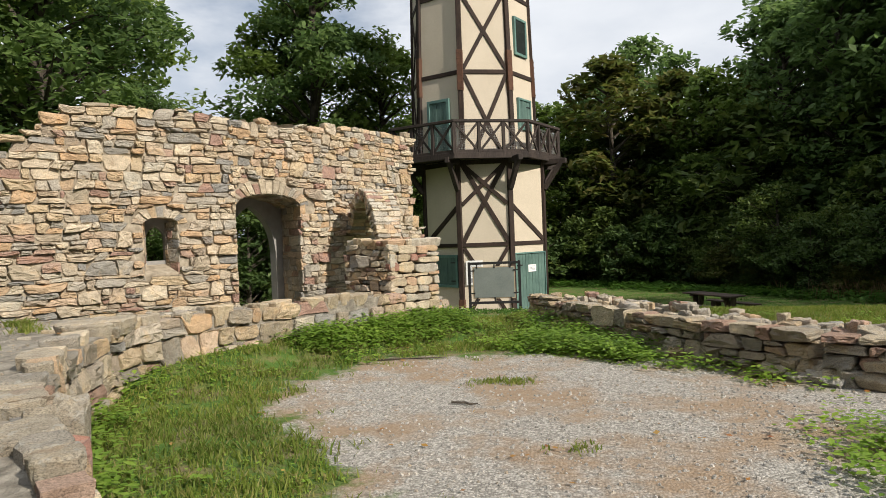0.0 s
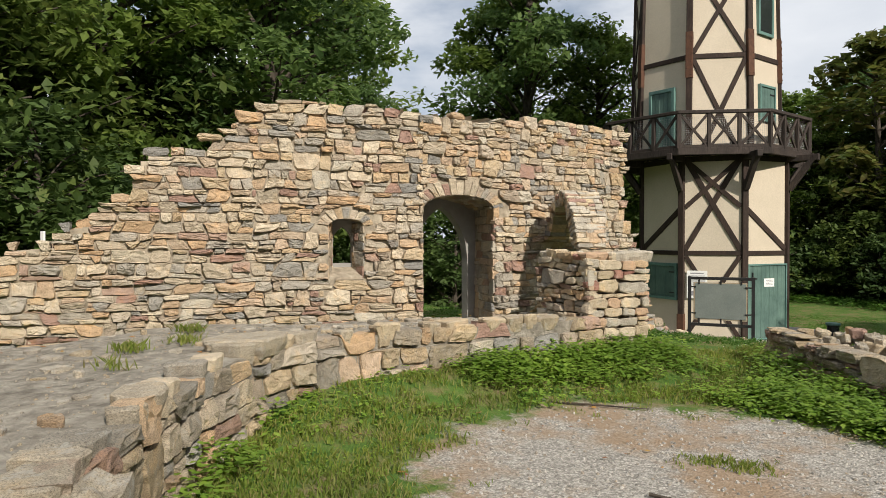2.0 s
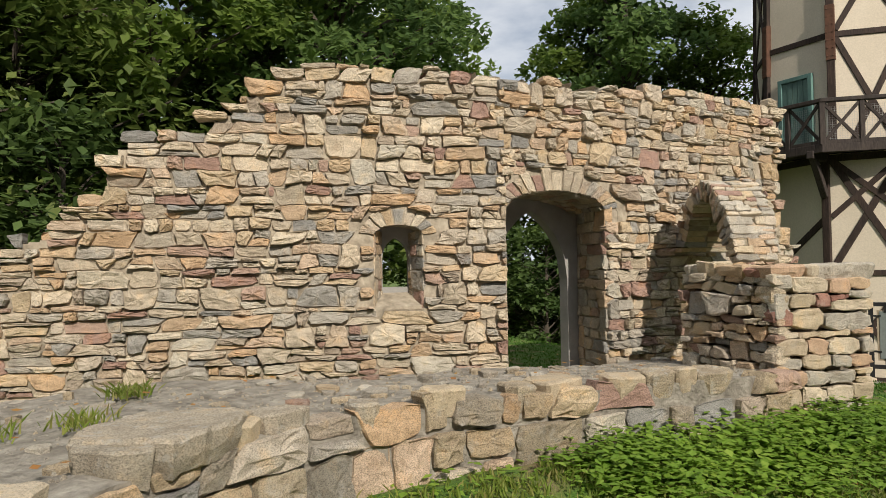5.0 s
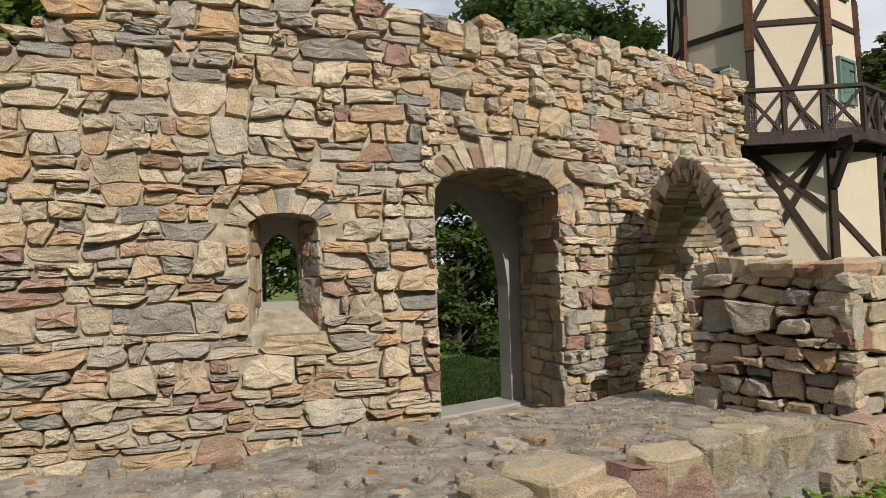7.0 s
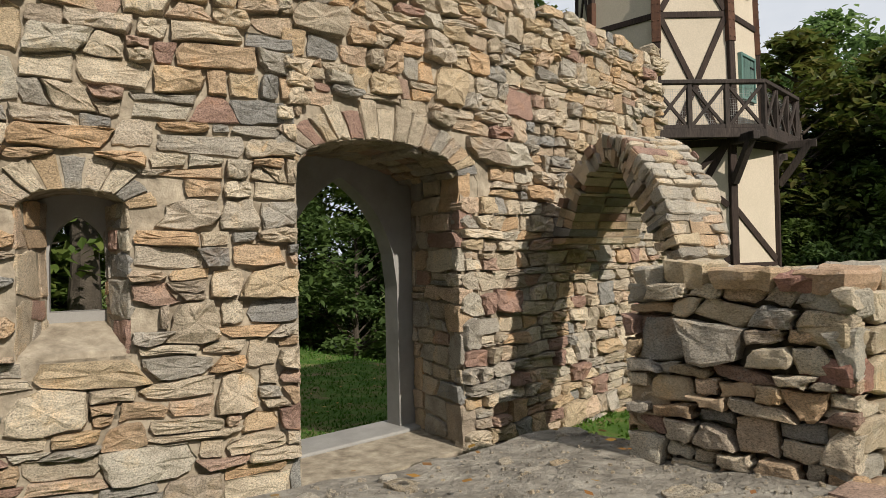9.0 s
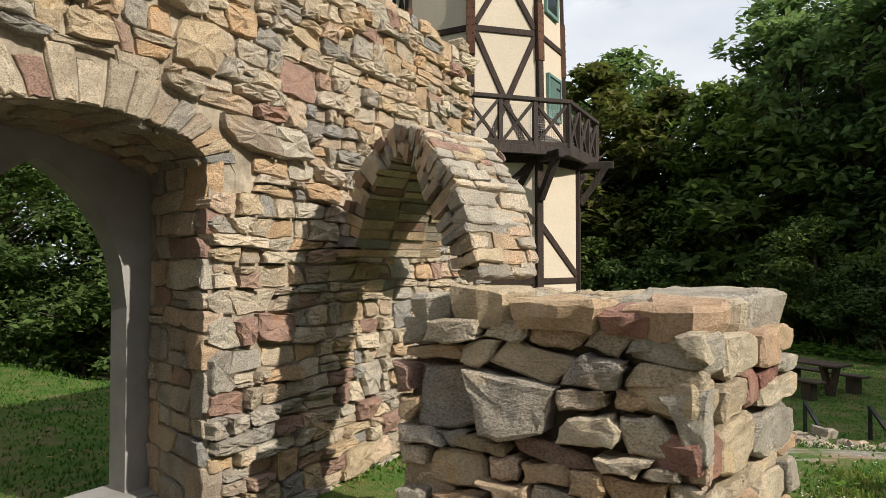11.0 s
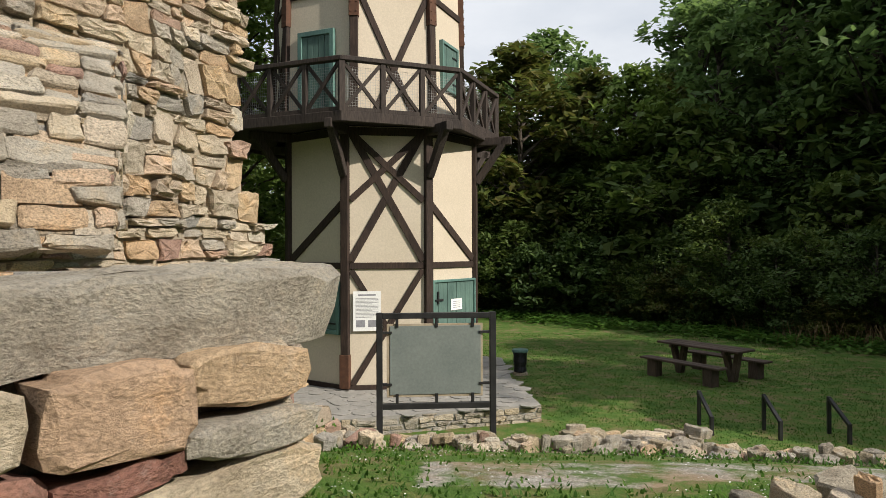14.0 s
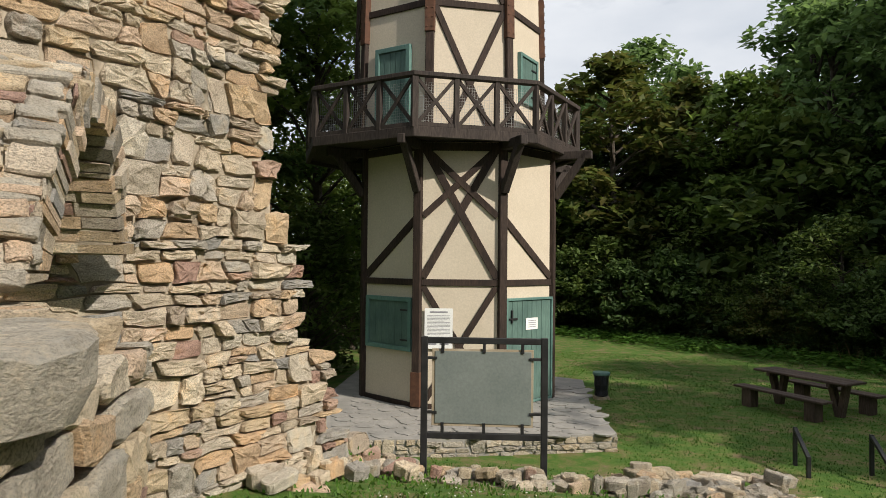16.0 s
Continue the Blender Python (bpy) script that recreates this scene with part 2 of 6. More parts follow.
straw_m = leaf_material("dry brown stalks", [(0.2, 0.14, 0.08), (0.28, 0.2, 0.12), (0.16, 0.12, 0.07)], 0.2)


def ground_material():
    m, n, l, b = node_mat("ground", 0.95)
    pos = coords(n)
    at = n.new("ShaderNodeAttribute")
    at.attribute_name = "gravel"
    vo = n.new("ShaderNodeTexVoronoi")
    vo.inputs["Scale"].default_value = 62.0
    l.new(pos, vo.inputs["Vector"])
    hs = n.new("ShaderNodeSeparateColor")
    l.new(vo.outputs["Color"], hs.inputs["Color"])
    rg = ramp(n, [(0.0, (0.27, 0.25, 0.22)), (0.5, (0.43, 0.405, 0.36)), (1.0, (0.62, 0.58, 0.52))])
    l.new(hs.outputs["Red"], rg.inputs["Fac"])
    rd = ramp(n, [(0.0, (1.05, 1.05, 1.05)), (0.75, (0.35, 0.34, 0.32))])
    l.new(vo.outputs["Distance"], rd.inputs["Fac"])
    gr = mixed(n, l, rg.outputs["Color"], rd.outputs["Color"], 0.55, 'MULTIPLY')
    red = noise_tex(n, l, 0.9, 5, 0.65, pos)
    rr = ramp(n, [(0.46, (0, 0, 0)), (0.58, (1, 1, 1))])
    l.new(red.outputs["Fac"], rr.inputs["Fac"])
    gr = mixed(n, l, gr, (0.3, 0.2, 0.115), mixed(n, l, (0, 0, 0), rr.outputs["Color"], 0.75))
    soil = noise_tex(n, l, 2.6, 6, 0.7, pos)
    fine = noise_tex(n, l, 90.0, 5, 0.7, pos)
    rs = ramp(n, [(0.32, (0.05, 0.115, 0.014)), (0.47, (0.08, 0.15, 0.022)), (0.56, (0.14, 0.155, 0.045)), (0.66, (0.2, 0.155, 0.085))])
    l.new(soil.outputs["Fac"], rs.inputs["Fac"])
    rf = ramp(n, [(0.25, (0.45, 0.45, 0.45)), (0.7, (1.3, 1.3, 1.25))])
    l.new(fine.outputs["Fac"], rf.inputs["Fac"])
    gs = mixed(n, l, rs.outputs["Color"], rf.outputs["Color"], 0.9, 'MULTIPLY')
    edge = noise_tex(n, l, 3.4, 6, 0.7, pos)
    ad = n.new("ShaderNodeMath")
    ad.operation = 'ADD'
    l.new(at.outputs["Fac"], ad.inputs[0])
    l.new(edge.outputs["Fac"], ad.inputs[1])
    mr = n.new("ShaderNodeMapRange")
    mr.inputs["From Min"].default_value, mr.inputs["From Max"].default_value = 0.92, 1.08
    l.new(ad.outputs[0], mr.inputs["Value"])
    l.new(mixed(n, l, gs, gr, mr.outputs["Result"]), b.inputs["Base Color"])
    hm = n.new("ShaderNodeMath")
    hm.operation = 'SUBTRACT'
    l.new(fine.outputs["Fac"], hm.inputs[0])
    l.new(vo.outputs["Distance"], hm.inputs[1])
    bumped(n, l, b, hm.outputs[0], 0.6, 0.02)
    return m


ground_m = ground_material()
flag_m = plain_material("grey flagstone", (0.24, 0.23, 0.21), (0.34, 0.32, 0.29), 3.0, 0.9, 0.4, 30.0, 0.02)


# ---- mesh helpers ----
def part(name, bm, material, parent=None, label=""):
    me = bpy.data.meshes.new(name)
    bm.to_mesh(me)
    bm.free()
    me.materials.append(material)
    ob = new(name, me)
    if parent is not None:
        ob.parent = parent
    if label:
        ob["label"] = label
    return ob


def raw_part(name, verts, faces, material, parent=None, label="", kind=""):
    me = bpy.data.meshes.new(name)
    me.from_pydata(verts, [], faces)
    me.materials.append(material)
    ob = new(name, me)
    if parent is not None:
        ob.parent = parent
    if label:
        ob["label"] = label
    if kind:
        ob["kind"] = kind
    return ob


def thing(name, label, category, x=0, y=0, z=0, rz=0, group="", kind=""):
    e = new(name)
    e.matrix_world = pose(x, y, z, 0, 0, rz)
    e.empty_display_size = 0.1
    return tagged(e, label, category, group, kind)


def box_into(bm, x0, x1, y0, y1, z0, z1, m=None, bevel=0.0):
    r = bmesh.ops.create_cube(bm, size=1.0, matrix=Matrix.Translation(((x0 + x1) / 2, (y0 + y1) / 2, (z0 + z1) / 2)) @ Matrix.Diagonal((x1 - x0, y1 - y0, z1 - z0, 1)))
    if bevel:
        es = list({e for v in r["verts"] for e in v.link_edges})
        r2 = bmesh.ops.bevel(bm, geom=es, offset=bevel, segments=1, affect='EDGES')
        vs = list({v for f in r2["faces"] for v in f.verts} | {v for v in r["verts"] if v.is_valid})
    else:
        vs = r["verts"]
    if m is not None:
        bmesh.ops.transform(bm, matrix=m, verts=vs)
    return vs


def boxed(name, x0, x1, y0, y1, z0, z1, material, parent, bevel=0.006, m=None, label=""):
    bm = bmesh.new()
    box_into(bm, x0, x1, y0, y1, z0, z1, m, bevel)
    return part(name, bm, material, parent, label)


def beam(name, a, b, width, depth, material, parent, up=(0, 0, 1), bevel=0.008, label=""):
    """A squared timber from a to b; its width lies across up and its depth along up's remainder."""
    a, b = Vector(a), Vector(b)
    d = b - a
    y = d.normalized()
    x = y.cross(Vector(up)).normalized()
    z = x.cross(y)
    m = Matrix((x, y, z)).transposed().to_4x4()
    m.translation = a
    bm = bmesh.new()
    box_into(bm, -width / 2, width / 2, 0, d.length, -depth / 2, depth / 2, m, bevel)
    return part(name, bm, material, parent, label)


# ---- rubble masonry ----
def frame_at(o, u, nrm):
    o, u, nrm = Vector(o), Vector(u).normalized(), Vector(nrm).normalized()
    return o, u, Vector((0, 0, 1)), nrm


def cells(rng, u0, u1, v0, v1, hs=(0.06, 0.15), ws=(0.1, 0.36), gap=0.005, tall=0.26):
    """Outlines of roughly coursed stones that fill a rectangle."""
    out, v, k, blocked = [], v0, 0, []
    ph = rng.uniform(0, 50)

    def curve(u, kk, vv):
        return vv + 0.034 * noise.noise(Vector((u * 2.3, kk * 3.7, ph))) + 0.018 * noise.noise(Vector((u * 7.0, kk * 5.1, ph + 9)))
    while v < v1:
        h = rng.uniform(*hs)
        h2 = rng.uniform(*hs)
        nxt, u = [], u0 - rng.uniform(0, 0.1)
        slant0 = rng.uniform(-0.02, 0.02)
        while u < u1:
            hit = next((b for b in blocked if b[0] - 0.03 <= u < b[1]), None)
            if hit:
                u = hit[1]
                continue
            w = rng.uniform(*ws) * rng.choice((0.7, 1.0, 1.0, 1.3))
            stop = next((b[0] for b in blocked if u < b[0] < u + w + 0.05), None)
            e = stop if stop is not None else u + w
            if e - u < 0.03:
                u = e
                continue
            slant1 = rng.uniform(-0.045, 0.045)
            top_k, top_v = k + 1, v + h
            if rng.random() < tall and e - u > 0.13:
                top_k, top_v = k + 2, v + h + h2
                nxt.append((u, e))
            mid = rng.uniform(0.35, 0.65)
            um = u + (e - u) * mid
            a = [(u - slant0, curve(u, k, v)), (um, curve(um, k, v)), (e - slant1, curve(e, k, v)), (e + rng.uniform(-.008, .008), (v + top_v) / 2),
                 (e + slant1, curve(e, top_k, top_v)), (um, curve(um, top_k, top_v)), (u + slant0, curve(u, top_k, top_v)), (u + rng.uniform(-.008, .008), (v + top_v) / 2)]
            split = top_k == k + 1 and h > 0.1 and rng.random() < 0.3
            if split:
                s = rng.uniform(0.4, 0.6)
                ml, mr, mm = (u, v + h * s), (e, v + h * (s + rng.uniform(-.12, .12))), (um, v + h * s + rng.uniform(-.012, .012))
                polys = [[a[0], a[1], a[2], mr, mm, ml], [ml, mm, mr, a[4], a[5], a[6]]]
            else:
                polys = [a]
            for p in polys:
                cu, cv = sum(q[0] for q in p) / len(p), sum(q[1] for q in p) / len(p)
                su, sv = max(q[0] for q in p) - min(q[0] for q in p), max(q[1] for q in p) - min(q[1] for q in p)
                g = gap * rng.uniform(0.5, 1.7)
                o = []
                for i, q in enumerate(p):
                    du, dv = q[0] - cu, q[1] - cv
                    fu, fv = max(0.3, 1 - 2 * g / max(su, .02)), max(0.3, 1 - 2 * g / max(sv, .02))
                    corner = abs(du) > 0.3 * su and abs(dv) > 0.3 * sv
                    c = rng.choice((rng.uniform(0.76, 0.9), rng.uniform(0.93, 1.03))) if corner else rng.uniform(0.93, 1.05)
                    o.append((cu + du * fu * c, cv + dv * fv * c))
                out.append(o)
            u, slant0 = e, slant1
        blocked = nxt
        if blocked:
            v, k = v + h, k + 1
            # the next course must take the height that tall stones expect
            hs_next = h2
            v, k, blocked = course_fill(rng, out, u0, u1, v, hs_next, k, blocked, ws, gap, curve)
        else:
            v, k = v + h, k + 1
    return out


def course_fill(rng, out, u0, u1, v, h, k, blocked, ws, gap, curve):
    u = u0 - rng.uniform(0, 0.1)
    while u < u1:
        hit = next((b for b in blocked if b[0] - 0.03 <= u < b[1]), None)
        if hit:
            u = hit[1]
            continue
        w = rng.uniform(*ws)
        stop = next((b[0] for b in blocked if u < b[0] < u + w + 0.05), None)
        e = stop if stop is not None else u + w
        if e - u > 0.03:
            um = (u + e) / 2
            p = [(u, curve(u, k, v)), (um, curve(um, k, v)), (e, curve(e, k, v)), (e, v + h / 2), (e, curve(e, k + 1, v + h)), (um, curve(um, k + 1, v + h)), (u, curve(u, k + 1, v + h)), (u, v + h / 2)]
            g = gap * rng.uniform(0.5, 1.7)
            o = []
            for q in p:
                du, dv = q[0] - um, q[1] - v - h / 2
                c = rng.choice((rng.uniform(0.78, 0.9), rng.uniform(0.93, 1.03))) if abs(du) > 0.3 * (e - u) and abs(dv) > 0.3 * h else rng.uniform(0.95, 1.03)
                o.append((um + du * (1 - 2 * g / (e - u)) * c, v + h / 2 + dv * max(0.3, 1 - 2 * g / h) * c))
            out.append(o)
        u = e
    return v + h, k + 1, []


def crop(polys, u0, u1, v0=-9.0, v1=9.0):
    """Cuts stone outlines to a rectangle."""
    out = []
    for p in polys:
        p = [(min(max(q[0], u0), u1), min(max(q[1], v0), v1)) for q in p]
        if max(q[0] for q in p) - min(q[0] for q in p) > 0.03 and max(q[1] for q in p) - min(q[1] for q in p) > 0.025:
            out.append(p)
    return out


def stone_shape(rng, poly, fr, proud=0.02, depth=0.09, rough=0.35, vary=(0.3, 1.6)):
    """Vertices and faces of one stone: a ragged outline, broken edges and an uneven face."""
    o, u, v, nrm = fr
    n0 = len(poly)
    cu, cv = sum(q[0] for q in poly) / n0, sum(q[1] for q in poly) / n0
    ext = min(max(q[0] for q in poly) - min(q[0] for q in poly), max(q[1] for q in poly) - min(q[1] for q in poly))
    out = []
    for i, q in enumerate(poly):
        p = poly[(i + 1) % n0]
        out.append(q)
        k = rng.uniform(-0.05, 0.07) * ext
        dx, dy = p[0] - q[0], p[1] - q[1]
        L = math.hypot(dx, dy) + 1e-6
        f = rng.uniform(0.35, 0.65)
        out.append((q[0] + dx * f - dy / L * k * -1, q[1] + dy * f + dx / L * k * -1))
    n = len(out)
    pr = proud * rng.uniform(*vary)
    tu, tv = rng.uniform(-1, 1) * rough * proud / 0.1, rng.uniform(-1, 1) * rough * proud / 0.06
    seed = rng.uniform(0, 99)
    vs = []
    for q in out:
        vs.append(o + u * (cu + (q[0] - cu) * 0.94) + v * (cv + (q[1] - cv) * 0.94) - nrm * depth)
    for q in out:
        vs.append(o + u * q[0] + v * q[1] + nrm * (pr * rng.uniform(0.45, 0.9)))
    for scale, lift, jit in ((rng.uniform(0.91, 0.96), 0.95, 0.2), (0.5, 1.02, 0.3)):
        for q in out:
            du, dv = (q[0] - cu) * scale * rng.uniform(0.95, 1.03), (q[1] - cv) * scale * rng.uniform(0.95, 1.03)
            wob = 0.45 * noise.noise(Vector((du * 14, dv * 14, seed)))
            vs.append(o + u * (cu + du) + v * (cv + dv) + nrm * (pr * (lift + wob) + du * tu + dv * tv + rng.uniform(-jit, jit) * pr * 0.6))
    vs.append(o + u * (cu + rng.uniform(-.01, .01)) + v * cv + nrm * (pr * rng.uniform(0.9, 1.3)))
    fs = []
    for i in range(n):
        j = (i + 1) % n
        for k in range(3):
            fs.append((k * n + i, k * n + j, (k + 1) * n + j, (k + 1) * n + i))
        fs.append((3 * n + i, 3 * n + j, 4 * n))
    return vs, fs


def hewn(rng, poly, fr, proud, depth, edge=0.014, wob=0.01):
    """A squared or slab-like stone: broken sides, chipped edges and a nearly flat face."""
    o, u, v, nrm = fr
    n0 = len(poly)
    cu, cv = sum(q[0] for q in poly) / n0, sum(q[1] for q in poly) / n0
    out = []
    for i, q in enumerate(poly):
        p = poly[(i + 1) % n0]
        dx, dy = p[0] - q[0], p[1] - q[1]
        L = math.hypot(dx, dy) + 1e-6
        m = max(2, min(6, int(L / 0.05)))
        for k in range(m):
            f, j = (k + (rng.uniform(-.2, .2) if k else 0)) / m, rng.uniform(-1, 1) * edge * (0.7 if k else 0.3)
            out.append((q[0] + dx * f - dy / L * j, q[1] + dy * f + dx / L * j))
    n, seed, vs = len(out), rng.uniform(0, 99), []
    tu, tv = rng.uniform(-.06, .06), rng.uniform(-.06, .06)

    def toward(q, inset):
        du, dv = cu - q[0], cv - q[1]
        L = math.hypot(du, dv) + 1e-6
        k = min(0.8, inset / L)
        return q[0] + du * k, q[1] + dv * k

    def rise(a, b):
        return proud + (a - cu) * tu + (b - cv) * tv + wob * (noise.noise(Vector((a * 9, b * 9, seed))) + 0.5 * noise.noise(Vector((a * 27, b * 27, seed + 3))))
    for ins, h in ((0.02, -depth), (0.0, (proud - depth) * 0.4)):
        for q in out:
            a, b = toward(q, ins + rng.uniform(0, edge))
            vs.append(o + u * a + v * b + nrm * (h + rng.uniform(-.15, .15) * (proud + depth)* 0.4))
    for q in out:
        vs.append(o + u * q[0] + v * q[1] + nrm * (rise(*q) - edge * rng.uniform(0.5, 1.5)))
    for q in out:
        a, b = toward(q, edge * rng.uniform(0.7, 1.6))
        vs.append(o + u * a + v * b + nrm * rise(a, b))
    for s in (0.68, 0.34):
        for q in out:
            a, b = cu + (q[0] - cu) * s * rng.uniform(.94, 1.06), cv + (q[1] - cv) * s * rng.uniform(.94, 1.06)
            vs.append(o + u * a + v * b + nrm * rise(a, b))
    vs.append(o + u * cu + v * cv + nrm * rise(cu, cv))
    fs = [tuple(range(n - 1, -1, -1))]
    for i in range(n):
        j = (i + 1) % n
        for k in range(5):
            fs.append((k * n + i, k * n + j, (k + 1) * n + j, (k + 1) * n + i))
        fs.append((5 * n + i, 5 * n + j, 6 * n))
    return vs, fs


def lay(rng, polys, fr, material, parent, singles=300, near=None, name="stone", proud=0.032, depth=0.09, rough=0.35):
    """Lays the stones: the ones nearest to a stretch of the wall as pieces of their own, the rest as one joined part."""
    if near is not None:
        polys = sorted(polys, key=lambda p: abs(p[0][0] - near))
    jv, jf = [], []
    for i, p in enumerate(polys):
        vs, fs = stone_shape(rng, p, fr, proud, depth, rough)
        if i < singles:
            raw_part(name, vs, fs, material, parent)
        else:
            k = len(jv)
            jv += vs
            jf += [tuple(a + k for a in f) for f in fs]
    if jv:
        raw_part("far_stones", jv, jf, material, parent, kind="stuff")


def slab_body(name, strips, fr, thick, material, parent=None, skew=None):
    """A wall core from upright strips (u0, u1, bottom0, bottom1, top0, top1), front face on the frame's plane."""
    o, u, v, nrm = fr
    vs, fs = [], []
    for a, b, z0, z1, t0, t1 in strips:
        k = len(vs)
        for d in (0.0, -thick):
            vs += [o + u * a + v * z0 + nrm * d, o + u * b + v * z1 + nrm * d, o + u * b + v * t1 + nrm * d, o + u * a + v * t0 + nrm * d]
        fs += [(k, k + 1, k + 2, k + 3), (k + 7, k + 6, k + 5, k + 4), (k, k + 4, k + 5, k + 1), (k + 3, k + 2, k + 6, k + 7), (k, k + 3, k + 7, k + 4), (k + 1, k + 5, k + 6, k + 2)]
    return raw_part(name, vs, fs, material, parent)


def profile(pts):
    def f(x):
        if x <= pts[0][0]:
            return pts[0][1]
        for (a, b), (c, d) in zip(pts, pts[1:]):
            if x <= c:
                return b + (d - b) * (x - a) / (c - a) if c > a else d
        return pts[-1][1]
    return f

# ---- the plan ----
P1 = Vector((-3.63, 9.85, 0))          # bend of the tall wall, at the doorway's nearer jamb
UA, NA = Vector((0.669, 0.744, 0)).normalized(), Vector((0.744, -0.669, 0)).normalized()
UB, NB = Vector((0.448, 0.894, 0)).normalized(), Vector((0.894, -0.448, 0)).normalized()
FA, FB = frame_at(P1, UA, NA), frame_at(P1, UB, NB)
THICK = 0.9


def at_b(u, w, z=0.0):
    return P1 + UB * u + NB * w + Vector((0, 0, z))


def smooth(a, b, x):
    t = min(1.0, max(0.0, (x - a) / (b - a)))
    return t * t * (3 - 2 * t)


def ground_z(x, y):
    q = Vector((x, y, 0)) - P1
    u, w = q.dot(UB), q.dot(NB)
    front = -1.78 * smooth(12.2, 20.5, y + 0.12 * x)
    bank = 0.24 * smooth(3.6, 2.5, w) * smooth(1.0, 2.0, w) * smooth(-6.0, -2.0, u) * smooth(3.2, 0.6, u)
    rear = -0.25 * smooth(-0.5, -3.0, w)
    s = smooth(4.2, 6.5, u)
    low = front if w > -0.4 else rear * (1 - s) + front * s
    return low + bank + 0.03 * noise.noise(Vector((x * 0.35, y * 0.35, 0))) * smooth(9, 14, math.hypot(x - 0.5, y - 5) + 6)


def axis_lines(lo, hi, fine0, fine1, step):
    vals, v, s = [], fine0, step
    while v < fine1:
        vals.append(v)
        v += step
    s = step
    while v < hi:
        vals.append(v)
        s *= 1.18
        v += s
    vals.append(hi)
    v, s = fine0, step
    left = []
    while v > lo:
        s *= 1.18
        v -= s
        left.append(max(v, lo))
    return left[::-1] + vals


def gravel_amount(x, y):
    edge = profile([(-3.0, 5.0), (-1.5, 6.0), (-0.9, 7.75), (0.9, 8.15), (2.4, 7.6), (3.6, 7.15), (6.0, 5.6)])
    left = profile([(-3.0, 0.6), (3.0, 0.35), (4.3, 0.1), (6.0, -1.3), (7.8, -1.0)])
    d = min((edge(x) - y) * 0.8, x - left(y))
    g = 0.5 + 0.55 * d
    # bare trodden path beyond the pier
    g2 = 0.62 - 0.35 * abs(y - 13.4 - 0.1 * x) if -0.6 < x < 3 else 0
    return max(0.0, min(1.0, max(g, 0.52 if g2 > 0.45 else 0)))


xs, ys = axis_lines(-400, 400, -5.0, 7.0, 0.2), axis_lines(-300, 600, 0.0, 22.0, 0.2)
gv = [(x, y, ground_z(x, y)) for y in ys for x in xs]
nx = len(xs)
gf = [(j * nx + i, j * nx + i + 1, (j + 1) * nx + i + 1, (j + 1) * nx + i) for j in range(len(ys) - 1) for i in range(nx - 1)]
ground = raw_part("ground", gv, gf, ground_m)
tagged(ground, "pale gravel courtyard running into mown green lawn", "ground", kind="structure")
ga = ground.data.attributes.new("gravel", 'FLOAT', 'POINT')
ga.data.foreach_set("value", [gravel_amount(x, y) for x, y, z in gv])
for p in ground.data.polygons:
    p.use_smooth = True

# ---- the tall ruined wall ----
rng = random.Random(7)
TOP_A = profile([(-9.0, 0.9), (-5.5, 1.1), (-4.95, 1.15), (-4.9, 1.38), (-4.4, 1.42), (-4.35, 1.62), (-4.0, 1.68), (-3.95, 1.9), (-3.62, 1.98), (-3.58, 2.44), (-2.8, 2.56), (-2.75, 2.72), (-2.45, 2.85), (-2.4, 3.04), (-1.9, 3.17), (-0.6, 3.18), (0.0, 3.12)])
TOP_B = profile([(0.0, 3.12), (0.9, 3.18), (1.9, 3.2), (2.6, 3.24), (4.31, 3.36), (4.32, 1.78), (4.58, 1.7), (4.66, 0.74), (4.96, 0.66), (4.98, 0.1), (5.35, -0.05), (5.46, -0.6)])
WIN = (-1.27, -0.80, 0.93, 1.62, 1.73)     # window: sides, sill, springing, crown
DOOR = (0.02, 1.24, 0.1, 1.88, 2.08)


def arch_z(u, op):
    a, b, lo, sp, cr = op
    t = (u - a) / (b - a) * 2 - 1
    return sp + (cr - sp) * math.sqrt(max(0.0, 1 - t * t)) if abs(t) <= 1 else sp


def strips_for(u0, u1, top, op, base, step=0.09):
    marks = sorted({round(u0 + i * step, 3) for i in range(int((u1 - u0) / step) + 1)} | {u1} | ({op[0], op[1]} | {op[0] + (op[1] - op[0]) * i / 16 for i in range(17)} if op else set()))
    out = []
    for a, b in zip(marks, marks[1:]):
        if b - a < 1e-4:
            continue
        t = min(top(a + 1e-3), top(b - 1e-3)) - 0.05
        if t < base + 0.05:
            continue
        if op and a >= op[0] - 1e-6 and b <= op[1] + 1e-6:
            out.append((a, b, base, base, op[2], op[2]))
            out.append((a, b, arch_z(a, op), arch_z(b, op), t, t))
        else:
            out.append((a, b, base, base, t, t))
    return out


wall_a = slab_body("wall_west", strips_for(-9.0, 0.0, TOP_A, WIN, -0.5), FA, THICK, mortar_m)
tagged(wall_a, "ruined rubble stone wall with stepped broken top and a small arched window", "wall", kind="structure")
wall_b = slab_body("wall_north", strips_for(0.0, 5.45, TOP_B, (DOOR[0], 1.42, DOOR[2], DOOR[3], DOOR[4]), -0.9), FB, THICK, mortar_m)
tagged(wall_b, "ruined rubble stone wall with an arched doorway and ragged end", "wall", kind="structure")


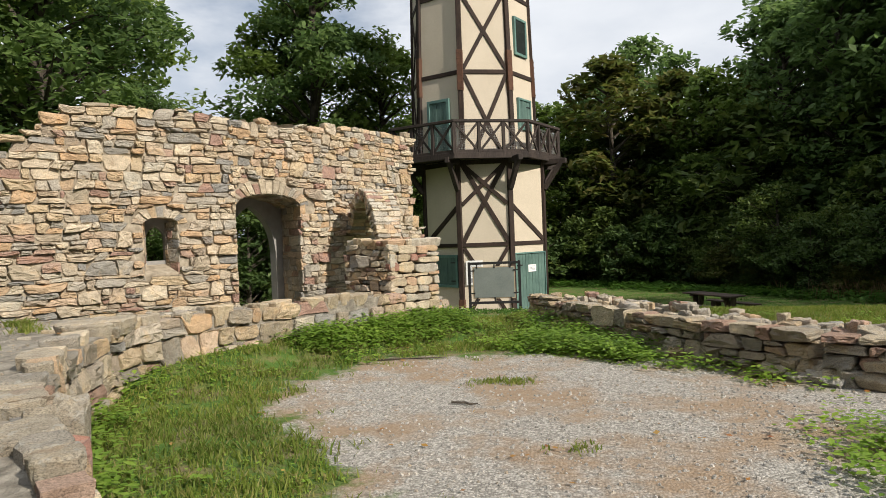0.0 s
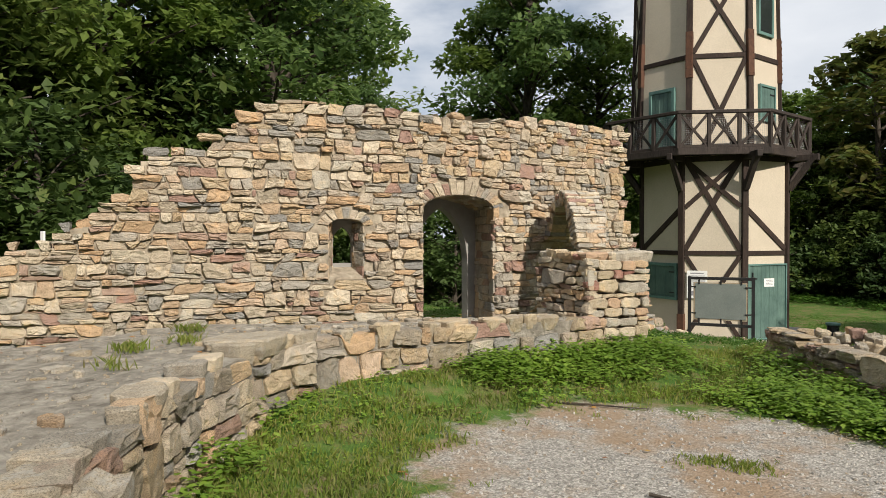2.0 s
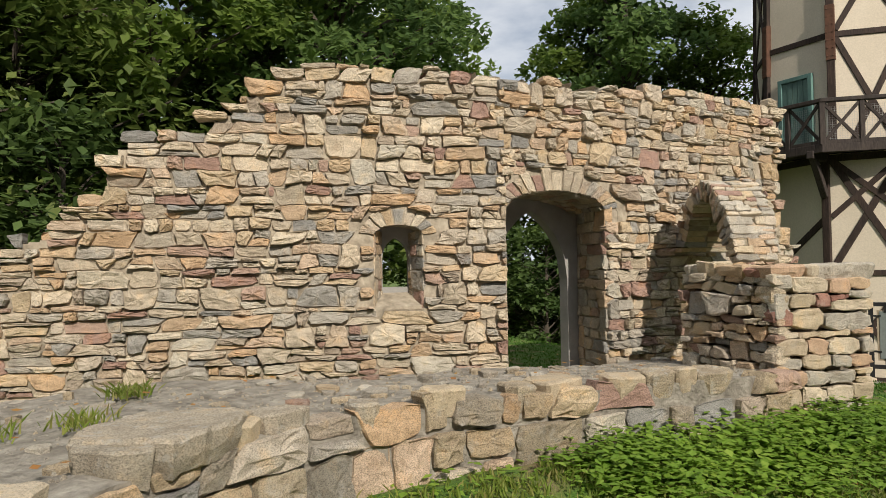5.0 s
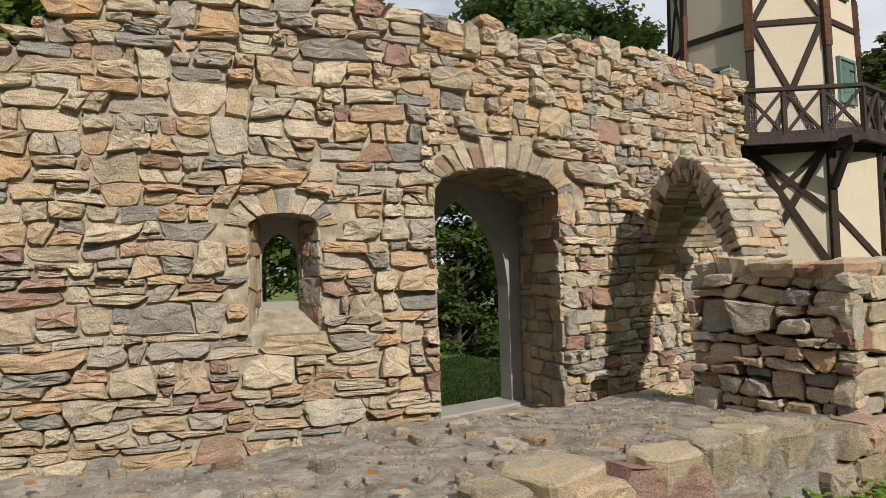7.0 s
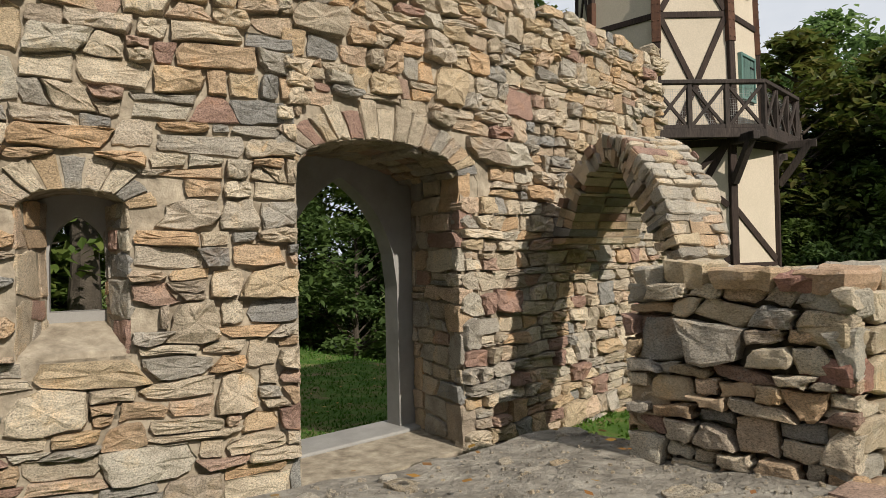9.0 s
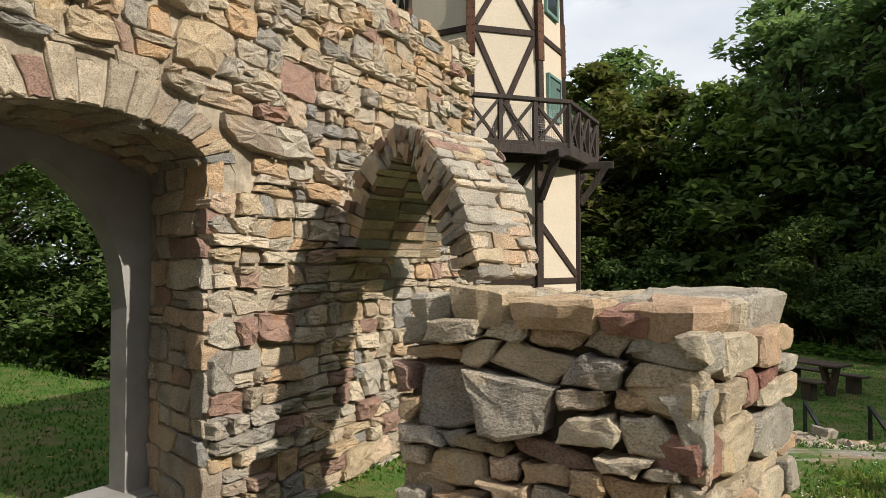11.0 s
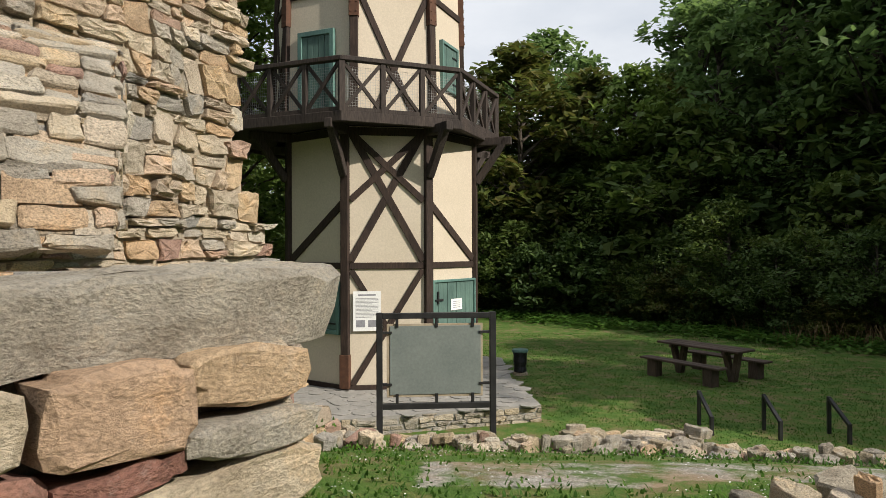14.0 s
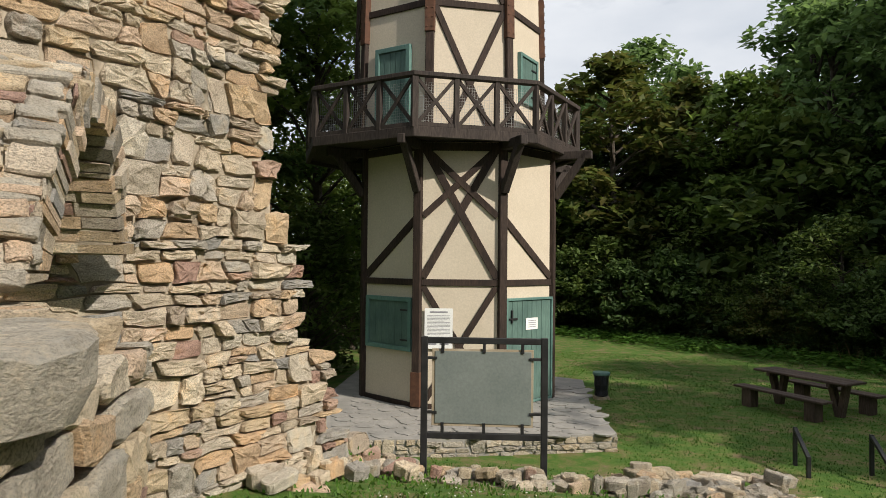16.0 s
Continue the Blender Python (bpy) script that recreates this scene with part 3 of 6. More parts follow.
def fit_round(polys, top, op, ring, rise=0.05):
    """Keeps the stones below the broken top and bends those beside an opening to its edge."""
    keep = []
    for p in polys:
        cu, cv = sum(q[0] for q in p) / len(p), sum(q[1] for q in p) / len(p)
        if cv > top(cu) + rise or max(q[1] for q in p) > top(cu) + 0.12:
            continue
        if op:
            a, b, lo, sp, cr = op
            mid, half = (a + b) / 2, (b - a) / 2

            def inside(q):
                if q[1] < lo or not (a - ring < q[0] < b + ring):
                    return False
                if q[1] < sp - 0.02:
                    return a < q[0] < b
                t = (q[0] - mid) / (half + ring)
                return q[1] < sp + (cr - sp + ring) * math.sqrt(max(0, 1 - t * t))
            if inside((cu, cv)):
                continue
            moved = []
            for q in p:
                k = 0
                while inside(q) and k < 12:
                    q = (q[0] + (cu - q[0]) * 0.15, q[1] + (cv - q[1]) * 0.15)
                    k += 1
                moved.append(q)
            p = moved
            if max(q[0] for q in p) - min(q[0] for q in p) < 0.03:
                continue
        keep.append(p)
    return keep


def voussoirs(rng, op, ring, fr, parent, n):
    a, b, lo, sp, cr = op
    mid, half = (a + b) / 2, (b - a) / 2
    for i in range(n):
        p = []
        t0, t1 = (i + 0.06) / n, (i + 0.94) / n
        out = ring * rng.uniform(0.8, 1.12)
        for t, r in ((t0, 0.0), ((t0 + t1) / 2, 0.0), (t1, 0.0), (t1, out), ((t0 + t1) / 2, out * 1.03), (t0, out)):
            an = math.pi * (1 - (0.04 + 0.92 * t))
            p.append((mid + (half + r) * math.cos(an), sp + (cr - sp + r) * math.sin(an)))
        vs, fs = stone_shape(rng, p[::-1], fr, 0.018, 0.3, 0.2)
        raw_part("arch_stone", vs, fs, stone_m, parent)


pa = fit_round(cells(rng, -7.6, 0.0, -0.3, 3.3, (0.05, 0.14), (0.09, 0.36)), TOP_A, WIN, 0.16)
pa = [[(min(q[0], 0.01), q[1]) for q in p] for p in pa]
pa = [p for p in pa if max(q[0] for q in p) - min(q[0] for q in p) > 0.03]
lay(rng, pa, FA, stone_m, wall_a, 300, near=-1.1, proud=0.045)
pb = fit_round(cells(rng, 0.0, 5.5, -0.8, 3.4, (0.05, 0.13), (0.09, 0.32)), TOP_B, DOOR, 0.2)
pb = [p for p in pb if p[0][0] > 0.6 or min(q[1] for q in p) > 1.9]
lay(rng, pb, FB, stone_m, wall_b, 300, near=1.6, proud=0.045)
voussoirs(rng, WIN, 0.15, FA, wall_a, 9)
voussoirs(rng, DOOR, 0.2, FB, wall_b, 17)
# broken top: flat stones laid through the wall's thickness
for fr, top, lo, hi, par in ((FA, TOP_A, -7.4, 0.0, wall_a), (FB, TOP_B, 0.0, 4.28, wall_b)):
    u = lo
    while u < hi:
        w = rng.uniform(0.1, 0.4)
        if rng.random() < 0.4:
            u += w
            continue
        o2 = fr[0] - fr[3] * 0.45
        f2 = (o2, fr[1], fr[2], fr[3])
        z = min(top(u), top(u + w))
        h = rng.uniform(0.03, 0.13)
        p = [(u + 0.01, z - 0.06), (u + w / 2, z - 0.07), (u + w - 0.01, z - 0.06), (u + w, z + h * 0.2), (u + w - 0.02, z + h * 0.6), (u + w / 2, z + h * 0.75), (u + 0.02, z + h * 0.55), (u, z + h * 0.2)]
        vs, fs = stone_shape(rng, p, f2, 0.0, 0.44, 0.1)
        k = len(p)
        for i in range(k, 3 * k + 1):
            vs[i] = vs[i] + fr[3] * (0.45 + rng.uniform(-0.03, 0.03) - (0.02 if i >= 2 * k else 0.0))
        raw_part("cap_stone", vs, fs, stone_m, par)
        u += w
# reveals of doorway and window
SPL = (at_b(1.42, -0.72) - at_b(DOOR[1], 0)).normalized()
fr_dr = frame_at(at_b(DOOR[1], 0), SPL, SPL.cross(Vector((0, 0, 1))) if SPL.cross(Vector((0, 0, 1))).dot(-UB) > 0 else -SPL.cross(Vector((0, 0, 1))))
vs = [at_b(u, w, z) for z in (-0.3, 2.12) for u, w in ((DOOR[1] + 0.01, -0.004), (1.43, -0.004), (1.43, -0.74))]
raw_part("reveal_core", vs, [(0, 2, 1), (3, 4, 5), (0, 1, 4, 3), (1, 2, 5, 4), (2, 0, 3, 5)], mortar_m, wall_b)
lay(rng, crop(cells(rng, 0.02, 0.74, 0.1, 1.95, (0.08, 0.17), (0.14, 0.38)), 0.0, 0.72, 0.1, 1.98), fr_dr, stone_m, wall_b, 200, 0, proud=0.015)
fr_dl = frame_at(P1 - NA * 0.74, NA, UA)
lay(rng, crop(cells(rng, 0.02, 0.72, 0.1, 1.9, (0.08, 0.17), (0.14, 0.38)), 0.02, 0.73, 0.1, 1.95), fr_dl, stone_m, wall_b, 200, 0, proud=0.01)
for side, inner in ((WIN[0], WIN[0] + 0.1), (WIN[1], WIN[1] - 0.1)):
    a, b, c = P1 + UA * side, P1 + UA * side - NA * 0.335, P1 + UA * inner - NA * 0.335
    vs = [p + Vector((0, 0, z)) for z in (0.9, 1.66) for p in (a, b, c)]
    raw_part("reveal_core", vs, [(0, 2, 1), (3, 4, 5), (0, 1, 4, 3), (1, 2, 5, 4), (2, 0, 3, 5)], mortar_m, wall_a)
    d = (c - a).normalized()
    n_in = Vector((d.y, -d.x, 0))
    n_in = n_in if n_in.dot(UA) * (inner - side) > 0 else -n_in
    lay(rng, crop(cells(rng, 0.0, 0.35, 0.93, 1.66, (0.07, 0.17), (0.12, 0.28)), 0.0, 0.33, 0.92, 1.68), frame_at(a, d, n_in), stone_m, wall_a, 60, 0, proud=0.012, depth=0.03)


# rough stones of the doorway's soffit
a_, b_, lo_, sp_, cr_ = DOOR
for i in range(13):
    an0, an1 = math.pi * (1 - (0.03 + 0.94 * i / 13)), math.pi * (1 - (0.03 + 0.94 * (i + 1) / 13))
    q0, q1 = [at_b((a_ + b_) / 2 + (b_ - a_) / 2 * math.cos(an), 0, sp_ + (cr_ - sp_) * math.sin(an)) for an in (an0, an1)]
    tan = (q1 - q0).normalized()
    inn = tan.cross(NB)
    inn = inn if inn.z < 0 else -inn
    d = 0.03
    while d < 0.62:
        w = rng.uniform(0.1, 0.24)
        L = (q1 - q0).length
        p = [(0.006, d), (L / 2, d - 0.01), (L - 0.006, d), (L, d + w / 2), (L - 0.008, d + w - 0.012), (L / 2, d + w - 0.008), (0.006, d + w - 0.014), (0, d + w / 2)]
        vs, fs = stone_shape(rng, p, (q0, tan, -NB, inn), 0.022, 0.06, 0.3)
        raw_part("soffit_stone", vs, fs, dry_m, wall_b)
        d += w


def pointed(u, mid, half, sp, rise):
    t = min(1.0, abs(u - mid) / half)
    r = (half * half + rise * rise) / (2 * half)
    x = r - half + t * half
    return sp + math.sqrt(max(0.0, r * r - x * x))


def stone_frame(name, fr, w, outer, op, rise, label, depth=0.14):
    """A granite surround with a pointed head: op = (left, right, sill, springing)."""
    a, b, lo, sp = op
    mid, half = (a + b) / 2, (b - a) / 2
    f2 = (fr[0] + fr[3] * w, fr[1], fr[2], fr[3])
    marks = sorted({outer[0], outer[1]} | {a + (b - a) * i / 28 for i in range(29)})
    st = []
    for p, q in zip(marks, marks[1:]):
        if p >= a - 1e-6 and q <= b + 1e-6:
            st.append((p, q, pointed(p, mid, half, sp, rise), pointed(q, mid, half, sp, rise), outer[3], outer[3]))
            if lo > outer[2] + 0.01:
                st.append((p, q, outer[2], outer[2], lo, lo))
        else:
            st.append((p, q, outer[2], outer[2], outer[3], outer[3]))
    ob = slab_body(name, st, f2, depth, granite_m)
    return tagged(ob, label, name.rstrip("_1"), kind="structure")


stone_frame("door_1", FB, -0.72, (-0.05, 1.5, -0.1, 2.2), (0.3, 1.27, -0.1, 1.16), 0.78, "pointed grey granite door surround with no door in it", 0.15)
stone_frame("window_1", FA, -0.34, (-1.32, -0.76, 0.88, 1.76), (-1.16, -0.90, 1.13, 1.42), 0.2, "small pointed grey granite window surround, unglazed", 0.12)
sill = boxed("doorstep", -0.1, 1.45, -0.95, -0.6, -0.25, 0.12, granite_m, None, 0.01, Matrix.Translation(P1) @ Matrix((UB, NB, (0, 0, 1))).transposed().to_4x4())
tagged(sill, "worn grey granite door threshold", "threshold", kind="structure")
# sloping window sill of mortared stones
bm = bmesh.new()
q = [P1 + UA * WIN[0] + Vector((0, 0, 0.93)), P1 + UA * WIN[1] + Vector((0, 0, 0.93)), P1 + UA * WIN[1] - NA * 0.35 + Vector((0, 0, 1.05)), P1 + UA * WIN[0] - NA * 0.35 + Vector((0, 0, 1.05))]
top_v = [bm.verts.new(v + Vector((0, 0, 0.03))) for v in q]
bot_v = [bm.verts.new(v - Vector((0, 0, 0.3))) for v in q]
bm.faces.new(top_v)
for i in range(4):
    bm.faces.new((top_v[i], bot_v[i], bot_v[(i + 1) % 4], top_v[(i + 1) % 4]))
part("window_sill", bm, mortar_m, wall_a, "sloping pale mortar sill")

# beyond the doorway the wall bends back a little, and its far end stands in a shallow recess
for ob in (wall_b, *wall_b.children):
    mid = sum(((v.co - P1).dot(UB) for v in ob.data.vertices), 0.0) / len(ob.data.vertices)
    whole = len(ob.data.vertices) < 120
    for v in ob.data.vertices:
        u = (v.co - P1).dot(UB)
        back = 0.075 * max(0.0, u - 1.35) + (0.05 if (mid if whole else u) > 3.72 else 0.0)
        v.co -= NB * back
crumb_rng = random.Random(12)
warm_m = stone_material("warm orange sandstone", [(0.56, 0.41, 0.265), (0.58, 0.44, 0.3), (0.53, 0.37, 0.25)], 0.5, 0.12, 0.4)
cream_m = stone_material("cream sandstone", [(0.56, 0.46, 0.32), (0.6, 0.51, 0.38), (0.5, 0.41, 0.29)], 0.5, 0.15, 0.4)
grey_m = stone_material("pale grey schist", [(0.54, 0.49, 0.405), (0.58, 0.53, 0.445), (0.49, 0.445, 0.37)], 0.7, 0.3, 0.45)

# ---- the low thick wall that curves to the pier ----
FRONT = [(-0.15, 2.6, 0.62), (-1.1, 3.45, 0.66), (-1.62, 4.1, 0.68), (-2.12, 4.85, 0.68), (-2.42, 5.6, 0.68), (-2.5, 6.3, 0.67), (-2.3, 7.06, 0.66), (-1.95, 7.76, 0.65), (-1.51, 8.48, 0.64), (-1.08, 9.22, 0.63)]
BACK = [(-2.6, 1.6, 0.6), (-4.0, 3.2, 0.6), (-5.0, 4.6, 0.55), (-5.0, 5.6, 0.55), (-4.6, 6.4, 0.62), (-3.95, 7.2, 0.62), (-3.45, 7.7, 0.62), (-3.2, 8.72, 0.56), (-2.78, 9.45, 0.52), (-2.3, 10.3, 0.52)]
low_wall = thing("low_wall", "thick low rubble stone wall with flat slab top, curving to the pier", "wall", kind="structure")
vs, fs = [], []
NS = 60


def along(pts, t):
    x = t * (len(pts) - 1)
    i = min(int(x), len(pts) - 2)
    f = x - i
    a, b = Vector(pts[i]), Vector(pts[i + 1])
    p0 = Vector(pts[i - 1]) if i > 0 else a * 2 - b
    p3 = Vector(pts[i + 2]) if i + 2 < len(pts) else b * 2 - a
    return 0.5 * ((2 * a) + (b - p0) * f + (2 * p0 - 5 * a + 4 * b - p3) * f * f + (3 * a - p0 - 3 * b + p3) * f ** 3)


NW = 14
for i in range(NS + 1):
    f, b = along(FRONT, i / NS), along(BACK, i / NS)
    vs.append((f.x, f.y, -0.3))
    for j in range(NW + 1):
        q = f.lerp(b, j / NW)
        vs.append((q.x, q.y, q.z - 0.05 + 0.035 * noise.noise(Vector((q.x * 2.2, q.y * 2.2, 4))) + 0.02 * noise.noise(Vector((q.x * 7, q.y * 7, 2)))))
    vs.append((b.x, b.y, -0.3))
    if i:
        m = NW + 3
        for j in range(m - 1):
            fs.append(((i - 1) * m + j, (i - 1) * m + j + 1, i * m + j + 1, i * m + j))
fs.append(tuple(range(NW + 3)))
fs.append(tuple(range(NS * (NW + 3), (NS + 1) * (NW + 3)))[::-1])
raw_part("core", vs, fs, concrete_m, low_wall, "crumbled grey mortar and gravel topping")
rng = random.Random(21)
# face stones, laid on short straight stretches of the curve
nstone = 0
lens = [0.0]
for i in range(NS):
    lens.append(lens[-1] + (along(FRONT, (i + 1) / NS) - along(FRONT, i / NS)).length)
total = lens[-1]


def front_at(s):
    s = min(max(s, 0.0), total - 1e-4)
    i = max(k for k in range(NS) if lens[k] <= s)
    f = (s - lens[i]) / (lens[i + 1] - lens[i])
    a, b = along(FRONT, i / NS), along(FRONT, (i + 1) / NS)
    d = (b - a).normalized()
    d.z = 0
    return a.lerp(b, f), d.normalized()


face = [p for p in cells(rng, 0.0, total, -0.15, 0.9, (0.09, 0.19), (0.16, 0.36), 0.008, 0.25)]
jv, jf, single = [], [], 0
for p in sorted(face, key=lambda p: -p[0][0]):
    cu, cv = sum(q[0] for q in p) / len(p), sum(q[1] for q in p) / len(p)
    a, d = front_at(cu)
    if cv > a.z - 0.02:
        continue
    nrm = Vector((d.y, -d.x, 0))
    top = a.z + 0.02
    p = [(q[0] - cu, min(q[1], top)) for q in p]
    vs, fs = stone_shape(rng, p, (Vector((a.x, a.y, 0)), d, Vector((0, 0, 1)), nrm), 0.04, 0.12, 0.3)
    if single < 290:
        raw_part("stone", vs, fs, stone_m if rng.random() < 0.6 else dry_m, low_wall)
        single += 1
    else:
        k = len(jv)
        jv += vs
        jf += [tuple(x + k for x in f) for f in fs]
if jv:
    raw_part("far_stones", jv, jf, dry_m, low_wall, kind="stuff")
# flat slabs along the front edge and scattered over the top
s = 0.1
while s < total - 0.3:
    a, d = front_at(s)
    nrm = Vector((d.y, -d.x, 0))
    L, W, H = rng.uniform(0.14, 0.34), rng.uniform(0.16, 0.34), rng.uniform(0.035, 0.055)
    if rng.random() < 0.85:
        n = 9
        poly = []
        for k in range(n):
            an = 2 * math.pi * k / n + rng.uniform(-.2, .2)
            poly.append((L / 2 * math.copysign(abs(math.cos(an)) ** 0.6, math.cos(an)) * rng.uniform(.88, 1.05), W / 2 * math.copysign(abs(math.sin(an)) ** 0.6, math.sin(an)) * rng.uniform(.88, 1.05)))
        o = Vector((a.x, a.y, a.z - 0.03 + rng.uniform(-.01, .02))) + d * L / 2 - nrm * (W / 2 - 0.04)
        tilt = Vector((rng.uniform(-.06, .06), rng.uniform(-.06, .06), 1)).normalized()
        v2, f2 = hewn(rng, poly, (o, d, tilt.cross(d), tilt), H, 0.1, 0.012, 0.008)
        raw_part("slab", v2, f2, rng.choice((cap_m, cream_m, cap_m)), low_wall)
    s += L * 0.95
for k in range(110):
    t, w = rng.random(), rng.uniform(0.14, 0.97)
    q = along(FRONT, t).lerp(along(BACK, t), w)
    r = rng.uniform(0.03, 0.1) * (1.7 if rng.random() < .15 else 1)
    n = 8
    poly = [(r * math.cos(2 * math.pi * i / n) * rng.uniform(.7, 1.1), r * 0.75 * math.sin(2 * math.pi * i / n) * rng.uniform(.7, 1.1)) for i in range(n)]
    an = rng.uniform(0, 6.28)
    d = Vector((math.cos(an), math.sin(an), 0))
    tilt = Vector((rng.uniform(-.08, .08), rng.uniform(-.08, .08), 1)).normalized()
    d = (d - tilt * d.dot(tilt)).normalized()
    v2, f2 = stone_shape(rng, poly, (Vector((q.x, q.y, q.z - 0.045)), d, tilt.cross(d), tilt), rng.uniform(0.01, 0.026), 0.08, 0.05)
    raw_part("slab", v2, f2, rng.choice((cap_m, grey_m, dry_m)), low_wall)

red_m = stone_material("dark red stone", [(0.3, 0.15, 0.115), (0.36, 0.2, 0.155)], 0.5, 0.2, 0.45)
rng = random.Random(90)
for x, y, z, lx, ly, h, mt in ((-0.98, 3.42, 0.52, 0.36, 0.26, 0.26, cap_m), (-0.72, 3.16, 0.42, 0.3, 0.2, 0.2, red_m), (-0.55, 2.95, 0.3, 0.34, 0.26, 0.16, cap_m), (-1.0, 3.08, 0.5, 0.3, 0.3, 0.14, cap_m)):
    poly = [(lx / 2 * c, ly / 2 * d) for c, d in ((-1, -.8), (0, -1), (.9, -1), (1, 0), (.95, .9), (0, 1), (-.9, .95), (-1.02, 0))]
    v2, f2 = stone_shape(rng, poly, (Vector((x, y, z)), Vector((-0.66, 0.75, 0)), Vector((-0.75, -0.66, 0)), Vector((0, 0, 1))), h * 0.4, h * 0.6, 0.05, (0.9, 1.1))
    raw_part("block", v2, f2, mt, low_wall)

# the broad flat slab on the wall's top
big = [(-0.3, -0.25), (0.02, -0.3), (0.3, -0.22), (0.34, 0.05), (0.22, 0.29), (-0.1, 0.32), (-0.32, 0.18)]
v2, f2 = hewn(rng, big, (Vector((-2.68, 5.78, 0.655)), Vector((-0.4, 0.92, 0)).normalized(), Vector((-0.92, -0.4, 0)).normalized(), Vector((0.03, -0.02, 1)).normalized()), 0.065, 0.06, 0.014, 0.012)
raw_part("slab", v2, f2, cap_m, low_wall, "broad flat grey slab")

cv, cf = [], []
for _ in range(2600):
    t, w = crumb_rng.random() ** 0.8, crumb_rng.uniform(0.1, 0.95)
    q = along(FRONT, t).lerp(along(BACK, t), w)
    s, n = crumb_rng.uniform(0.004, 0.015), 5
    z = q.z - 0.05 + 0.035 * noise.noise(Vector((q.x * 2.2, q.y * 2.2, 4))) + 0.02 * noise.noise(Vector((q.x * 7, q.y * 7, 2)))
    k, ph = len(cv), crumb_rng.uniform(0, 6)
    for lift, sc in ((-0.01, 1.0), (s * crumb_rng.uniform(.3, .7), 0.6)):
        cv += [(q.x + s * sc * math.cos(ph + 2 * math.pi * i / n + crumb_rng.uniform(-.3, .3)), q.y + s * sc * math.sin(ph + 2 * math.pi * i / n), z + lift) for i in range(n)]
    cf += [(k + i, k + (i + 1) % n, k + n + (i + 1) % n, k + n + i) for i in range(n)] + [tuple(range(k + n, k + 2 * n))]
raw_part("crumbs", cv, cf, cap_m, low_wall, "loose crumbs of stone and mortar", kind="stuff")

# ---- the pier at the low wall's end ----
pier = thing("stone_pier", "broken dry laid stone pier with slab top at the end of the low wall", "pier", kind="structure")
PU0, PU1, PW0, PW1, PZ = 0.42, 1.2, 1.7, 2.515, 1.27
mB = Matrix.Translation(P1) @ Matrix((UB, NB, (0, 0, 1))).transposed().to_4x4()
END_U = (at_b(1.28, 2.64) - at_b(PU0, PW1)).normalized()
END_N = END_U.cross(Vector((0, 0, 1)))
END_L = (at_b(1.28, 2.64) - at_b(PU0, PW1)).length
# core, set back behind the face stones
ring = ((PU0 + 0.07, PW0 + 0.06), (PU0 + 0.07, PW1 - 0.08), (1.2, 2.55), (1.82, 1.93), (1.78, 1.4), (1.2, 1.4), (1.2, PW0 + 0.06))
vs = [at_b(u, w, z) for z in (-0.4, PZ) for u, w in ring]
raw_part("core", vs, [tuple(range(6, -1, -1)), tuple(range(7, 14))] + [(i, (i + 1) % 7, 7 + (i + 1) % 7, 7 + i) for i in range(7)], earth_joint_m, pier, "dark earth and mortar core")
rng = random.Random(35)


def flat_stone(name, o, d, L, W, H, mat, parent, tilt=(0, 0, 1), n=10, sharp=0.5, label=""):
    tilt = Vector(tilt).normalized()
    d = Vector(d)
    d = (d - tilt * d.dot(tilt)).normalized()
    poly = []
    for k in range(n):
        an = 2 * math.pi * (k + 0.3) / n
        c, s = math.cos(an), math.sin(an)
        poly.append((L / 2 * math.copysign(abs(c) ** sharp, c) * rng.uniform(.8, 1.05), W / 2 * math.copysign(abs(s) ** sharp, s) * rng.uniform(.8, 1.05)))
    v2, f2 = stone_shape(rng, poly, (Vector(o), d, tilt.cross(d), tilt), H * 0.45, H * 0.55, 0.05, (0.85, 1.15))
    return raw_part(name, v2, f2, mat, parent, label)


def broken(quad, lo=0.06, hi=0.3):
    """Knocks the corners off a quadrilateral, each by a different amount."""
    out = []
    for i, q in enumerate(quad):
        a, b = quad[i - 1], quad[(i + 1) % 4]
        k, m = rng.uniform(lo, hi), rng.uniform(lo, hi)
        out += [(q[0] + (a[0] - q[0]) * k, q[1] + (a[1] - q[1]) * k), (q[0] + (b[0] - q[0]) * m, q[1] + (b[1] - q[1]) * m)]
    return out


def face_block(fr, s0, s1, z0, z1, mat, proud=0.02, depth=0.16, skew=0.012, edge=0.011):
    g = 0.005
    poly = broken([(a + rng.uniform(-skew, skew), b + rng.uniform(-skew, skew)) for a, b in ((s0 + g, z0 + g), (s1 - g, z0 + g), (s1 - g, z1 - g), (s0 + g, z1 - g))])
    v2, f2 = hewn(rng, poly, fr, proud + rng.uniform(-.012, .014), depth, edge, 0.012)
    raw_part("block", v2, f2, mat, pier)


def fill_blocks(fr, length, z0, z1, hs, ws, mats, proud=0.02, skew=0.014, depth=0.14):
    """Rough courses of blocks up to a level top."""
    v = z0
    while v < z1 - 0.03:
        h = min(rng.uniform(*hs), z1 - v)
        if z1 - v - h < 0.04:
            h = z1 - v
        s = -0.01
        while s < length - 0.02:
            w = rng.uniform(*ws)
            if length - s - w < 0.06:
                w = length + 0.01 - s
            if h > 0.085 and w < 0.2 and rng.random() < 0.35:
                k = rng.uniform(0.4, 0.6)
                face_block(fr, s, s + w, v, v + h * k, rng.choice(mats), proud, depth, skew * .6)
                face_block(fr, s, s + w, v + h * k, v + h, rng.choice(mats), proud, depth, skew * .6)
            else:
                face_block(fr, s, s + w, v, v + h, rng.choice(mats), proud, depth, skew)
            s += w
        v += h


